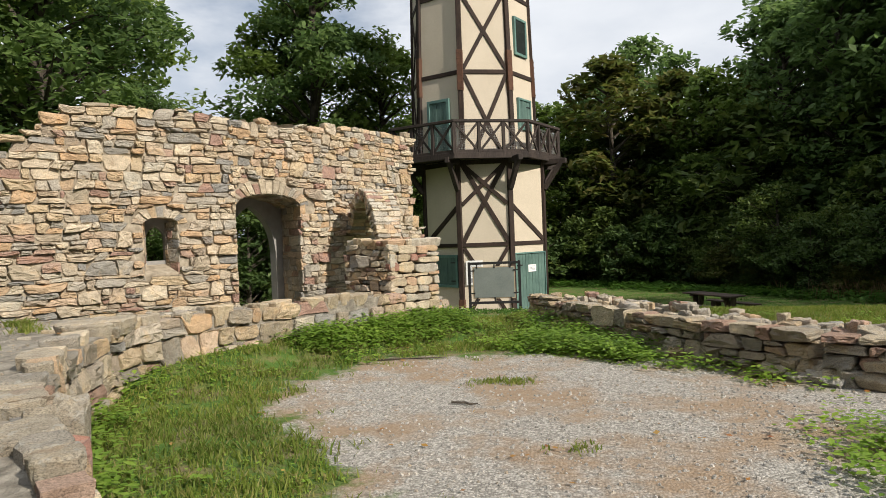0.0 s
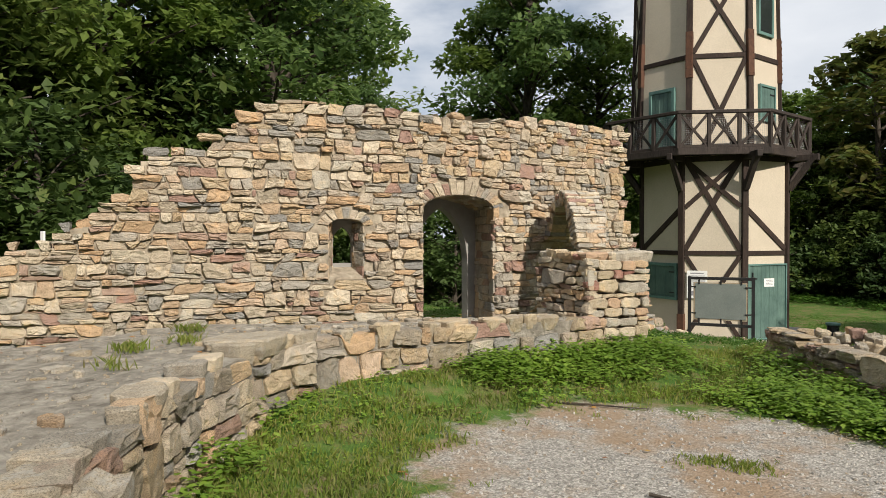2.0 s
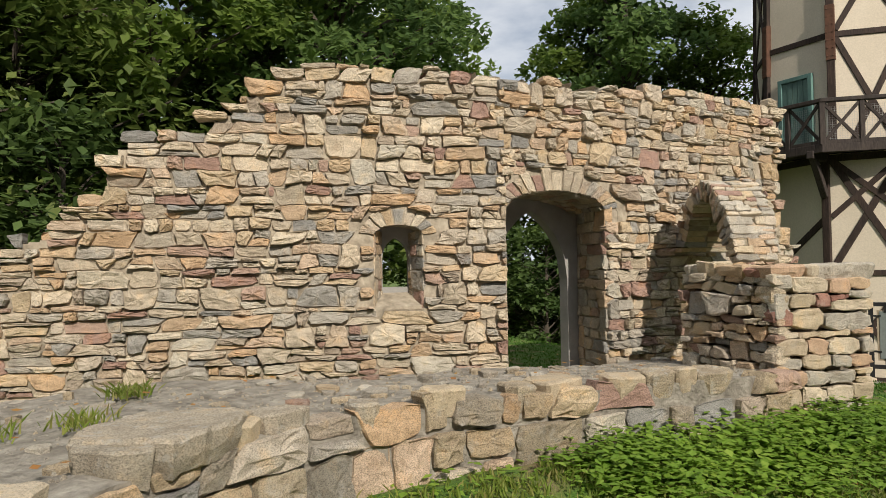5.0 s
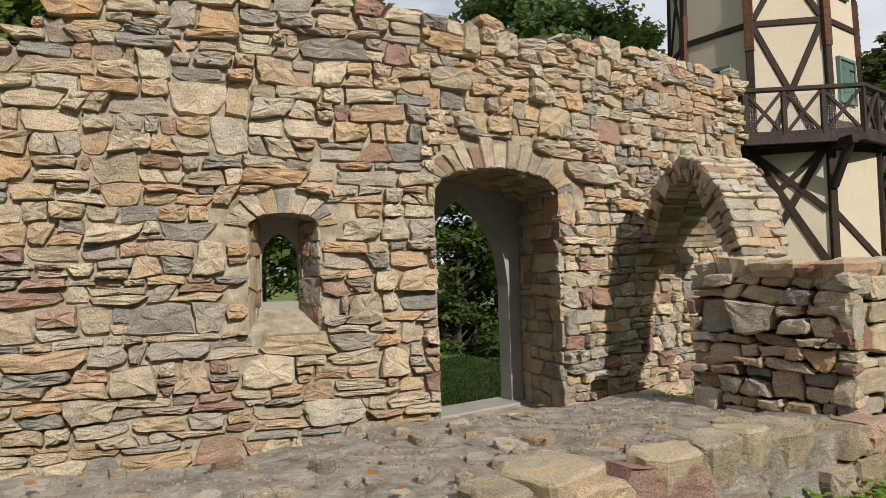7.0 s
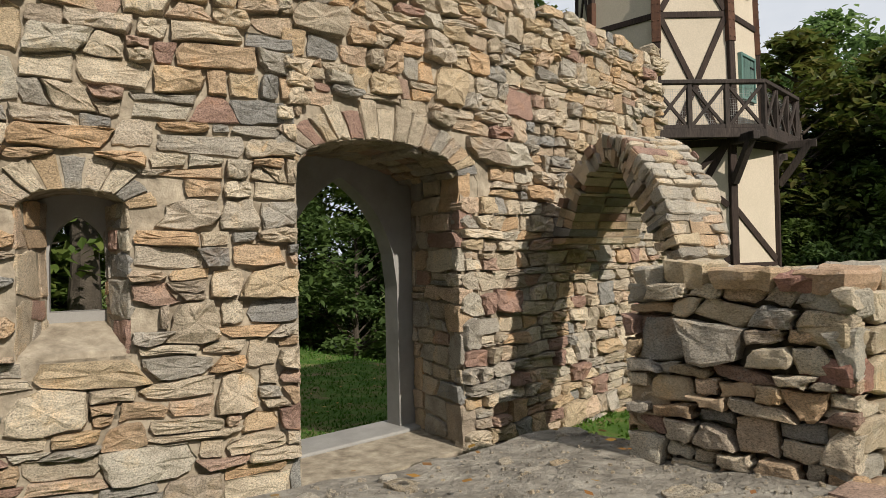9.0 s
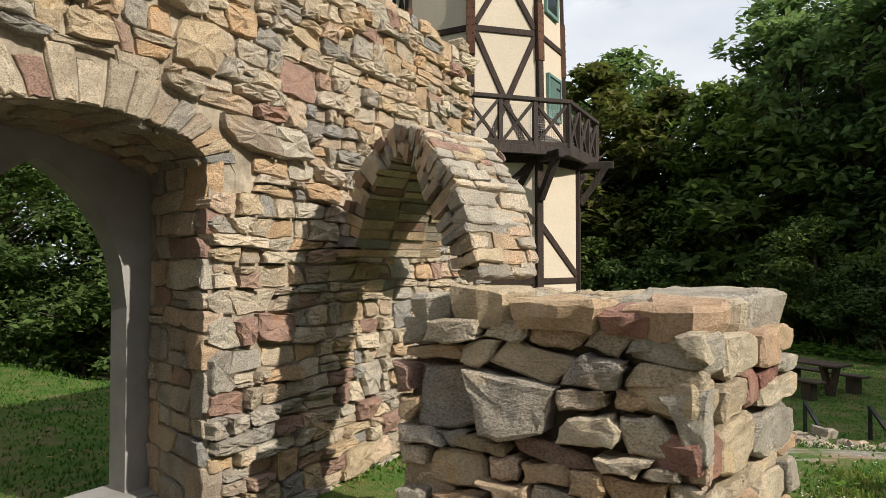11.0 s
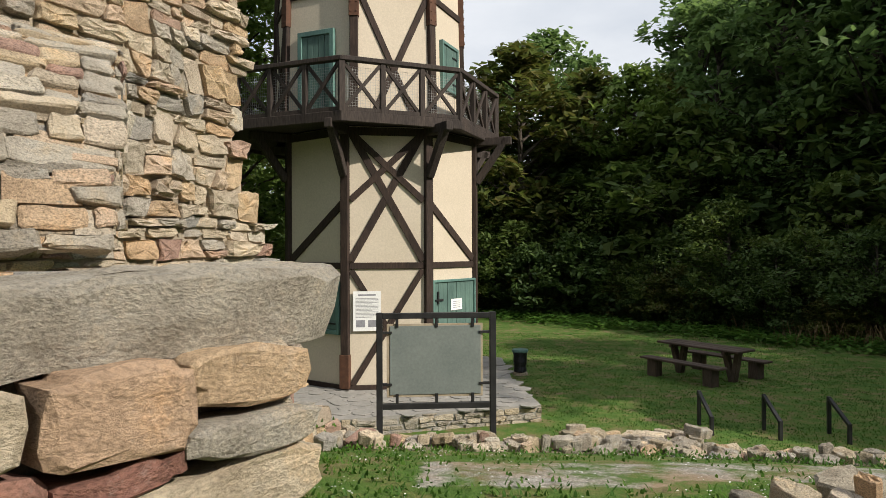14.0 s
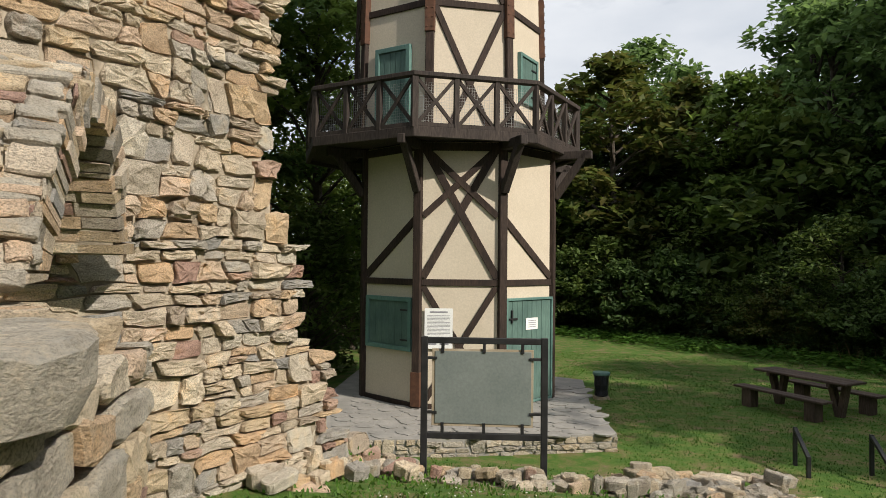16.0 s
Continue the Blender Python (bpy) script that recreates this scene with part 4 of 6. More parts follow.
fr_end = (at_b(PU0, PW1), END_U, Vector((0, 0, 1)), END_N)
# end face, upper courses: (from, to, bottom, top)
for s0, s1, z0, z1, mt in ((-0.03, 0.14, 1.16, 1.27, grey_m), (0.14, 0.46, 1.14, 1.255, cream_m), (0.46, 0.635, 1.12, 1.25, warm_m), (0.635, 0.84, 1.15, 1.25, warm_m), (0.63, 0.85, 1.09, 1.15, grey_m),
                           (-0.03, 0.11, 1.04, 1.16, cream_m), (0.11, 0.34, 1.03, 1.13, cream_m), (0.35, 0.48, 1.03, 1.135, red_m), (0.48, 0.63, 1.08, 1.125, red_m), (0.48, 0.85, 1.0, 1.085, cream_m), (0.42, 0.84, 0.86, 1.0, grey_m), (0.14, 0.42, 0.88, 1.03, cream_m), (-0.03, 0.14, 0.9, 1.04, red_m)):
    face_block(fr_end, 1.04 * s0, 1.04 * s1, z0, z1, mt, 0.012)
fill_blocks(fr_end, END_L, -0.2, 0.88, (0.1, 0.17), (0.14, 0.3), (cream_m, grey_m, cream_m, warm_m), 0.01)
fr_near = frame_at(at_b(PU0, PW0), NB, -UB)
for p in crop(cells(rng, 0.0, PW1 - PW0 + 0.02, 0.5, 1.28, (0.05, 0.1), (0.09, 0.2), 0.004, 0.4), -0.02, PW1 - PW0 + 0.03, 0.48, 1.285):
    cu, cv = sum(q[0] for q in p) / len(p), sum(q[1] for q in p) / len(p)
    turn = rng.gauss(0, 0.07)
    p = [(cu + (q[0] - cu) * math.cos(turn) - (q[1] - cv) * math.sin(turn) + rng.gauss(0, .003), cv + (q[0] - cu) * math.sin(turn) + (q[1] - cv) * math.cos(turn) + rng.gauss(0, .003)) for q in p]
    v2, f2 = hewn(rng, p, fr_near, rng.uniform(-.015, 0.045), 0.14, 0.009, 0.012)
    raw_part("block", v2, f2, rng.choice((grey_m, cream_m, dry_m, stone_m, warm_m, stone_m, stone_m, stone_m, stone_m, stone_m)), pier)
BK = at_b(1.88, 1.98) - at_b(1.27, 2.62)
fill_blocks(frame_at(at_b(1.27, 2.62), BK, BK.cross(Vector((0, 0, 1)))), BK.length, -0.4, 1.25, (0.09, 0.17), (0.12, 0.28), (cream_m, grey_m, stone_m, stone_m), 0.0, 0.02)
fill_blocks(frame_at(at_b(1.22, PW0), -UB, -NB), 0.78, 0.3, 1.25, (0.08, 0.15), (0.14, 0.3), (cream_m, grey_m, dry_m), 0.01)


def top_slab(u0, u1, w0, w1, z0, z1, mat, turn=None, skew=0.02):
    d = (turn or UB).normalized()
    e = Vector((0, 0, 1)).cross(d)
    o = at_b((u0 + u1) / 2, (w0 + w1) / 2, z0)
    a, b = (u1 - u0) / 2, (w1 - w0) / 2
    poly = [(x * a + rng.uniform(-skew, skew), y * b + rng.uniform(-skew, skew)) for x, y in ((-1, -.9), (-.2, -1), (.8, -1), (1, -.4), (.97, .85), (.1, 1), (-.9, .95), (-1.02, 0))]
    v2, f2 = hewn(rng, poly, (o, d, e, Vector((0, 0, 1))), z1 - z0, 0.015, 0.013, 0.014)
    raw_part("slab", v2, f2, mat, pier)


v2, f2 = hewn(rng, [(0.0, -0.13), (0.26, -0.15), (0.5, -0.16), (0.62, -0.11), (0.68, 0.03), (0.7, 0.28), (0.4, 0.3), (0.0, 0.2)], (at_b(0.82, 2.4, 1.275), END_U, Vector((0, 0, 1)).cross(END_U), Vector((0, 0, 1))), 0.065, 0.05, 0.014, 0.014)
raw_part("slab", v2, f2, grey_m, pier)
top_slab(0.385, 0.74, 2.34, 2.545, 1.265, 1.335, warm_m)
top_slab(0.745, 0.82, 2.42, 2.58, 1.235, 1.335, cream_m, skew=0.006)
top_slab(0.39, 0.56, 2.3, 2.42, 1.27, 1.325, red_m, skew=0.012)
top_slab(0.37, 0.62, 2.06, 2.3, 1.275, 1.34, warm_m)
top_slab(0.38, 0.6, 1.88, 2.06, 1.275, 1.37, cream_m)
top_slab(0.4, 0.66, 1.7, 1.88, 1.27, 1.345, grey_m)
for i in range(3):
    for j in range(3):
        top_slab(0.6 + 0.2 * i, 0.8 + 0.2 * i, 1.7 + 0.2 * j, 1.9 + 0.2 * j, 1.255, 1.315 + rng.uniform(-.012, .014), rng.choice((grey_m, cap_m, cream_m)))
for u, w, lu, lw in ((1.3, 2.2, 0.24, 0.24), (1.5, 2.02, 0.26, 0.22), (1.68, 1.92, 0.2, 0.2), (1.34, 1.95, 0.22, 0.24), (1.5, 1.78, 0.24, 0.22), (1.7, 1.7, 0.22, 0.22), (1.32, 1.72, 0.22, 0.2)):
    top_slab(u - lu / 2, u + lu / 2, w - lw / 2, w + lw / 2, 1.25, 1.3 + rng.uniform(-.01, .015), rng.choice((grey_m, cap_m, cream_m)), skew=0.03)
# stump behind the pier that carries the arch's outer foot
bm = bmesh.new()
box_into(bm, 1.2, 1.8, 1.3, 1.62, -0.5, 1.3, mB)
part("stump", bm, mortar_m, pier, "rubble stump")
lay(rng, crop(cells(rng, 0.0, 0.6, -0.5, 1.32, (0.06, 0.12), (0.1, 0.24)), 0.0, 0.6, -0.5, 1.32), frame_at(at_b(1.2, 1.62), UB, NB), stone_m, pier, 90, 0)
lay(rng, crop(cells(rng, 0.0, 0.32, -0.5, 1.32, (0.06, 0.12), (0.1, 0.24)), 0.0, 0.32, -0.5, 1.32), frame_at(at_b(1.8, 1.62), -NB, UB), stone_m, pier, 60, 0)

pier.location = UB * 0.24 - NB * 0.06 + Vector((0, 0, -0.035))

# ---- broken arch that runs aslant from the tall wall to the pier ----
arch = thing("broken_arch", "half fallen stone arch of thin slates springing from the tall wall", "arch", kind="structure")
A0 = at_b(2.33, -0.15, 0.02)
AD = (NB * 0.9 - UB * 0.436).normalized()
AN = (UB * 0.985 + NB * 0.17).normalized()
DEEP = 0.57
INNER = [(0.36, 1.42), (0.44, 1.6), (0.56, 1.76), (0.74, 1.91), (0.95, 1.97), (1.1, 1.87), (1.2, 1.74), (1.31, 1.61), (1.41, 1.48), (1.5, 1.33)]
OUTER = [(0.06, 1.42), (0.2, 1.65), (0.34, 1.86), (0.6, 2.06), (0.92, 2.14), (1.2, 2.03), (1.37, 1.88), (1.52, 1.73), (1.6, 1.56), (1.68, 1.32)]


def widen(s):
    return 1.5 - 0.42 * s


def arc(s, z, deep):
    return A0 + AD * s + AN * deep * widen(s) + Vector((0, 0, z))


vs, fs = [], []
for deep in (0.04, DEEP - 0.03):
    for a, b in zip(INNER, OUTER):
        i0, o0 = Vector(a), Vector(b)
        i1, o1 = i0.lerp(o0, 0.06), i0.lerp(o0, 0.92)
        vs += [arc(i1.x, i1.y, deep), arc(o1.x, o1.y, deep)]
m = len(INNER)
for i in range(m - 1):
    a, b = 2 * i, 2 * (m + i)
    fs += [(a, a + 2, a + 3, a + 1), (b, b + 1, b + 3, b + 2), (a, b, b + 2, a + 2), (a + 1, a + 3, b + 3, b + 1)]
fs += [(0, 1, 2 * m + 1, 2 * m), (2 * m - 2, 4 * m - 2, 4 * m - 1, 2 * m - 1)]
raw_part("core", vs, fs, mortar_m, arch, "pale mortar core")
rng = random.Random(5)


def at2(pts, t):
    x = t * (len(pts) - 1)
    k = min(int(x), len(pts) - 2)
    return Vector(pts[k]).lerp(Vector(pts[k + 1]), x - k)


edges = [0.0]
while edges[-1] < 0.985:
    edges.append(edges[-1] + rng.uniform(0.018, 0.042))
edges[-1] = 1.0
for t0, t1 in zip(edges, edges[1:]):
    cuts = [0.0, rng.uniform(0.3, 0.65), 1.0] if rng.random() < .6 else [0.0, 1.0]
    for u0, u1 in ((0.0, 0.2), (0.205, 0.43), (0.435, DEEP)):
        for c0, c1 in zip(cuts, cuts[1:]):
            a0, a1, b0, b1_ = at2(INNER, t0 + .003), at2(INNER, t1 - .003), at2(OUTER, t0 + .003), at2(OUTER, t1 - .003)
            j0, j1 = rng.uniform(-0.05, 0.05) if c0 == 0 else 0.01, rng.uniform(-0.06, 0.03)
            q = [a0.lerp(b0, c0 + j0), a1.lerp(b1_, c0 + j0), a1.lerp(b1_, c1 + j1), a0.lerp(b0, c1 + j1)]
            e0, e1 = u0 + rng.uniform(-.03, .02), u1 + rng.uniform(-.015, .015)
            v8 = [arc(k.x + rng.uniform(-.008, .008), k.y + rng.uniform(-.008, .008), e0) for k in q] + [arc(k.x, k.y, e1) for k in q]
            raw_part("slate", v8, [(0, 1, 2, 3), (7, 6, 5, 4), (0, 4, 5, 1), (1, 5, 6, 2), (2, 6, 7, 3), (3, 7, 4, 0)], stone_m if rng.random() < .7 else dry_m, arch)
# outer shoulder of the arch: flat courses that run back from its edge
for (wa, za), (wb, zb) in zip(OUTER[3:], OUTER[4:]):
    if wa < 0.9:
        continue
    a, b = arc(wb, zb, -0.025), arc(wa, za, -0.025)
    d, up = AN.copy(), b - a
    span = up.length
    up.normalize()
    nr = d.cross(up)
    nr = nr if nr.dot(AD) + nr.z > 0 else -nr
    v, run = 0.0, (DEEP + 0.02) * widen((wa + wb) / 2)
    while v < span - 0.01:
        h = min(rng.uniform(0.055, 0.1), span - v)
        if span - v - h < 0.04:
            h = span - v
        s = 0.0
        while s < run:
            w = rng.uniform(0.1, 0.3)
            if run - s - w < 0.08:
                w = run - s + rng.uniform(-.02, .03)
            g = 0.004
            poly = broken([(p + rng.uniform(-.012, .012), q + rng.uniform(-.01, .01)) for p, q in ((s + g, v + g), (s + w - g, v + g), (s + w - g, v + h - g), (s + g, v + h - g))], 0.03, 0.18)
            v2, f2 = hewn(rng, poly, (a, d, up, nr), rng.uniform(0.0, 0.03), 0.09, 0.009, 0.01)
            raw_part("slate", v2, f2, rng.choice((grey_m, stone_m, cap_m, cream_m, grey_m, stone_m, stone_m)), arch)
            s += w
        v += h

# ---- the half-timbered tower ----
tower = thing("timber_tower", "half-timbered octagonal tower of cream plaster and dark beams with a balcony", "tower")
CL, RL, AL = (-2.04, 24.57), 2.2, -1.803
CU, RU, AU = (-2.37, 24.95), 2.25, -1.585
CB, RB, AB = (-2.53, 24.78), 3.18, -1.553
Z0, ZD, ZR, ZT = -1.47, 3.86, 5.0, 13.0


def ru(z):
    return RU - 0.024 * (z - 4.0)


def corner_l(k, z, grow=0.0):
    a = AL + k * math.pi / 4
    return Vector((CL[0] + (RL + grow) * math.cos(a), CL[1] + (RL + grow) * math.sin(a), z))


def corner_u(k, z, grow=0.0):
    a = AU + k * math.pi / 4
    return Vector((CU[0] + (ru(z) + grow) * math.cos(a), CU[1] + (ru(z) + grow) * math.sin(a), z))


def corner_d(k, z, grow=0.0):
    a = AB + k * math.pi / 4
    return Vector((CB[0] + (RB + grow) * math.cos(a), CB[1] + (RB + grow) * math.sin(a), z))


def on_face(corner, k, s, z, out=0.0):
    a, b = corner(k, z), corner(k + 1, z)
    d = (b - a).normalized()
    return a.lerp(b, s) + Vector((d.y, -d.x, 0)) * out


def prism(name, corner, z0, z1, material, parent, label=""):
    vs = [corner(k, z) for z in (z0, z1) for k in range(8)]
    fs = [(k, (k + 1) % 8, 8 + (k + 1) % 8, 8 + k) for k in range(8)] + [tuple(range(7, -1, -1)), tuple(range(8, 16))]
    return raw_part(name, vs, fs, material, parent, label)


prism("lower_wall", corner_l, Z0, ZD - 0.02, plaster_m, tower, "cream plaster infill")
prism("upper_wall", corner_u, ZD, ZT, plaster_m, tower, "cream plaster infill")
vs = [corner_u(k, ZT, 0.5) for k in range(8)] + [Vector((CU[0], CU[1], ZT + 3.2))]
raw_part("roof", vs, [(k, (k + 1) % 8, 8) for k in range(8)] + [tuple(range(7, -1, -1))], shingle_m, tower, "dark pointed shingle roof")


def timber(corner, k0, s0, z0, k1, s1, z1, w=0.15, d=0.05, mat=beam_m, name="brace", out=0.012):
    a, b = on_face(corner, k0, s0, z0, out), on_face(corner, k1, s1, z1, out)
    f0 = corner(k0 + 1, z0) - corner(k0, z0)
    nrm = Vector((f0.y, -f0.x, 0)).normalized()
    return beam(name, a, b, w, d, mat, tower, nrm, 0.006)


for k in range(8):
    # corner posts, sills and rails
    for cn, lo, hi, wd in ((corner_l, Z0, ZD, 0.17), (corner_u, ZD, ZT, 0.17)):
        a, b = cn(k, lo, 0.005), cn(k, hi, 0.005)
        c = Vector((CL[0], CL[1], 0)) if cn is corner_l else Vector((CU[0], CU[1], 0))
        radial = (a - c)
        radial.z = 0
        beam("corner_post", a, b, wd, 0.12, beam_m, tower, radial.normalized(), 0.012)
    timber(corner_l, k, 0.05, 1.03, k, 0.95, 1.03, 0.13, 0.05, name="rail")
    timber(corner_l, k, 0.05, Z0 + 0.05, k, 0.95, Z0 + 0.05, 0.1, 0.05, name="sill")
    timber(corner_l, k, 0.05, ZD - 0.12, k, 0.95, ZD - 0.12, 0.16, 0.05, name="rail")
    for z in (6.78, 9.45, 12.0):
        timber(corner_u, k, 0.05, z, k, 0.95, z, 0.14, 0.05, name="rail")
# braces of the faces towards the courtyard, and the same again behind
for k in (0, 2, 4, 6):
    timber(corner_l, k, 0.06, 1.12, k, 0.93, 3.72)
    timber(corner_l, k, 0.94, 1.12, k, 0.07, 3.72, out=0.016)
    timber(corner_l, k, 0.06, 2.35, k, 0.95, 3.74, 0.13, out=0.020)
    timber(corner_l, k, 0.94, 2.35, k, 0.05, 3.74, 0.13, out=0.024)
    timber(corner_l, k, 0.07, 0.94, k, 0.92, Z0 + 0.1, 0.12)
    timber(corner_l, k, 0.93, 0.94, k, 0.08, Z0 + 0.1, 0.12, out=0.016)
    timber(corner_u, k, 0.06, 6.7, k, 0.8, 4.0, 0.13)
    timber(corner_u, k, 0.94, 6.7, k, 0.2, 4.0, 0.13, out=0.016)
    timber(corner_u, k, 0.06, 6.88, k, 0.94, 9.36, 0.13)
    timber(corner_u, k, 0.94, 6.88, k, 0.06, 9.36, 0.13, out=0.016)
for k in (-1, 3):
    timber(corner_l, k, 0.06, 1.15, k, 0.96, 2.28, 0.16)
for k in (1, 5):
    timber(corner_l, k, 0.94, 1.15, k, 0.04, 2.28, 0.16)
# riveted iron splices on the upper corner posts
for k in range(-1, 3):
    a, b = corner_u(k, 6.15, 0.02), corner_u(k, 7.5, 0.02)
    radial = a - Vector((CU[0], CU[1], a.z))
    pl = beam("iron_plate", a, b, 0.2, 0.13, rust_m, tower, radial.normalized(), 0.004, "rusty riveted iron splice plate")
    bm = bmesh.new()
    for side in (-1, 1):
        for i in range(7):
            c = a.lerp(b, (i + 0.5) / 7) + radial.normalized() * 0.068 + radial.normalized().cross(Vector((0, 0, 1))) * side * 0.06
            bmesh.ops.create_icosphere(bm, subdivisions=1, radius=0.018, matrix=Matrix.Translation(c))
    part("rivets", bm, rust_m, pl)["kind"] = "stuff"
# iron strap low on the front post
a, b = corner_l(0, Z0 + 0.05, 0.02), corner_l(0, -0.75, 0.02)
beam("iron_plate", a, b, 0.2, 0.13, rust_m, tower, (a - Vector((CL[0], CL[1], a.z))).normalized(), 0.004, "rusty riveted iron splice plate")


def shutter(name, corner, k, s0, s1, z0, z1, boards, label, frame_w=0.09, hinges=True, latch=False):
    """A plank leaf in a painted frame on a face of the tower."""
    f0 = corner(k + 1, z0) - corner(k, z0)
    L = f0.length
    d = f0.normalized()
    nrm = Vector((d.y, -d.x, 0))
    o = corner(k, z0)
    m = Matrix((d, -nrm, Vector((0, 0, 1)))).transposed().to_4x4()
    m.translation = Vector((o.x, o.y, 0))
    door = new(name)
    door.parent = tower
    door["label"] = label
    x0, x1 = s0 * L, s1 * L
    for n, (a, b, c, e) in (("frame_side", (x0, x0 + frame_w, z0, z1)), ("frame_side", (x1 - frame_w, x1, z0, z1)), ("frame_head", (x0 + frame_w, x1 - frame_w, z1 - frame_w, z1)), ("frame_foot", (x0 + frame_w, x1 - frame_w, z0, z0 + frame_w))):
        boxed(n, a, b, -0.075, 0.02, c, e, green_edge_m, door, 0.005, m)
    w = (x1 - x0 - 2 * frame_w) / boards
    for i in range(boards):
        boxed("plank", x0 + frame_w + i * w + 0.004, x0 + frame_w + (i + 1) * w - 0.004, -0.04 - 0.004 * (i % 2), 0.01, z0 + frame_w + 0.005, z1 - frame_w - 0.005, green_m, door, 0.004, m)
    if hinges:
        for zz in (z0 + 0.2 * (z1 - z0), z1 - 0.24 * (z1 - z0)):
            boxed("hinge", x1 - frame_w - 0.24, x1 - frame_w + 0.02, -0.062, -0.038, zz - 0.018, zz + 0.018, metal_m, door, 0.003, m, "black iron strap hinge")
    if latch:
        boxed("latch", x0 + 0.1, x0 + 0.36, -0.07, -0.04, 0.28, 0.32, metal_m, door, 0.003, m, "black iron latch")
        boxed("bolt", x0 + 0.16, x0 + 0.2, -0.08, -0.04, 0.22, 0.48, metal_m, door, 0.003, m, "black iron bolt")
    return m


shutter("window_shutter", corner_l, -1, 0.09, 0.93, -0.36, 0.72, 6, "closed green plank shutter with iron hinges")
md = shutter("plank_door", corner_l, 1, 0.04, 0.97, Z0 + 0.02, 0.72, 9, "closed green plank door with iron latch", 0.05, False, True)
shutter("balcony_door", corner_u, -1, 0.22, 0.74, ZD + 0.08, 5.95, 5, "green plank door to the balcony", 0.1, False)
shutter("window_shutter", corner_u, 1, 0.25, 0.78, 4.9, 5.98, 4, "closed green double shutter", 0.07)
# glazed upper window
mu = shutter("glazed_window", corner_u, 1, 0.24, 0.76, 7.45, 8.75, 1, "green framed window with dark glass", 0.09, False)
f0 = corner_u(2, 8.0) - corner_u(1, 8.0)
boxed("pane", 0.24 * f0.length + 0.1, 0.76 * f0.length - 0.1, -0.055, -0.046, 7.56, 8.64, glass_m, tower, 0.0, mu, "dark window glass")

# balcony
bal = new("balcony")
bal.parent = tower
bal["label"] = "dark timber balcony with crossed railings and wire mesh"
vs = [corner_d(k, z, -0.02) for z in (ZD, ZD + 0.08) for k in range(8)]
raw_part("deck", vs, [(k, (k + 1) % 8, 8 + (k + 1) % 8, 8 + k) for k in range(8)] + [tuple(range(7, -1, -1)), tuple(range(8, 16))], rail_m, bal)
for k in range(8):
    a, b = corner_d(k, 0), corner_d(k + 1, 0)
    d = (b - a).normalized()
    nrm = Vector((d.y, -d.x, 0))

    def bp(s, z, o=0.0):
        return a.lerp(b, s) + nrm * o + Vector((0, 0, z))
    beam("edge_beam", bp(-0.01, ZD + 0.02), bp(1.01, ZD + 0.02), 0.2, 0.1, rail_m, bal, nrm, 0.01)
    beam("top_rail", bp(-0.012, ZR - 0.03), bp(1.012, ZR - 0.03), 0.09, 0.15, rail_m, bal, nrm, 0.01)
    beam("bottom_rail", bp(0.0, ZD + 0.16), bp(1.0, ZD + 0.16), 0.08, 0.07, rail_m, bal, nrm, 0.006)
    for i in range(3):
        s = i / 3
        beam("rail_post", bp(s, ZD + 0.1), bp(s, ZR - 0.06), 0.12 if i == 0 else 0.1, 0.1, rail_m, bal, nrm, 0.008)
        s0, s1 = (i + 0.06) / 3, (i + 0.94) / 3
        beam("cross_brace", bp(s0, ZD + 0.18, 0.012), bp(s1, ZR - 0.1, 0.012), 0.07, 0.045, rail_m, bal, nrm, 0.005)
        beam("cross_brace", bp(s1, ZD + 0.18, -0.02), bp(s0, ZR - 0.1, -0.02), 0.07, 0.045, rail_m, bal, nrm, 0.005)
    bm = bmesh.new()
    m = Matrix((d, -nrm, Vector((0, 0, 1)))).transposed().to_4x4()
    m.translation = a
    L = (b - a).length
    for i in range(46):
        x = 0.08 + (L - 0.16) * i / 45
        box_into(bm, x - 0.002, x + 0.002, 0.06, 0.064, ZD + 0.14, ZR - 0.16, m)
    for i in range(17):
        z = ZD + 0.14 + (ZR - ZD - 0.3) * i / 16
        box_into(bm, 0.08, L - 0.08, 0.06, 0.064, z - 0.002, z + 0.002, m)
    part("wire_mesh", bm, wire_m, bal, "fine galvanised wire mesh")
    # knee brackets from the body to the deck
    ang = AL + k * math.pi / 4
    inner = corner_l(k, 2.85, 0.06)
    outer = corner_l(k, ZD - 0.03, 0.75)
    t = Vector((-math.sin(ang), math.cos(ang), 0))
    beam("bracket", inner, outer, 0.15, 0.15, rail_m, bal, t.cross((outer - inner).normalized()), 0.012)
    beam("joist", corner_l(k, ZD - 0.1, 0.0), corner_l(k, ZD - 0.1, 0.85), 0.15, 0.18, rail_m, bal, (0, 0, 1), 0.012)


def face_sheet(name, corner, k, s0, s1, z0, z1, out, label, category):
    f0 = corner(k + 1, z0) - corner(k, z0)
    d = f0.normalized()
    nrm = Vector((d.y, -d.x, 0))
    m = Matrix((d, -nrm, Vector((0, 0, 1)))).transposed().to_4x4()
    o = corner(k, z0)
    m.translation = Vector((o.x, o.y, 0))
    L = f0.length
    bm = bmesh.new()
    box_into(bm, s0 * L, s1 * L, -out - 0.008, -out, z0, z1, m)
    ob = part(name, bm, paper_m)
    return tagged(ob, label, category), m, L


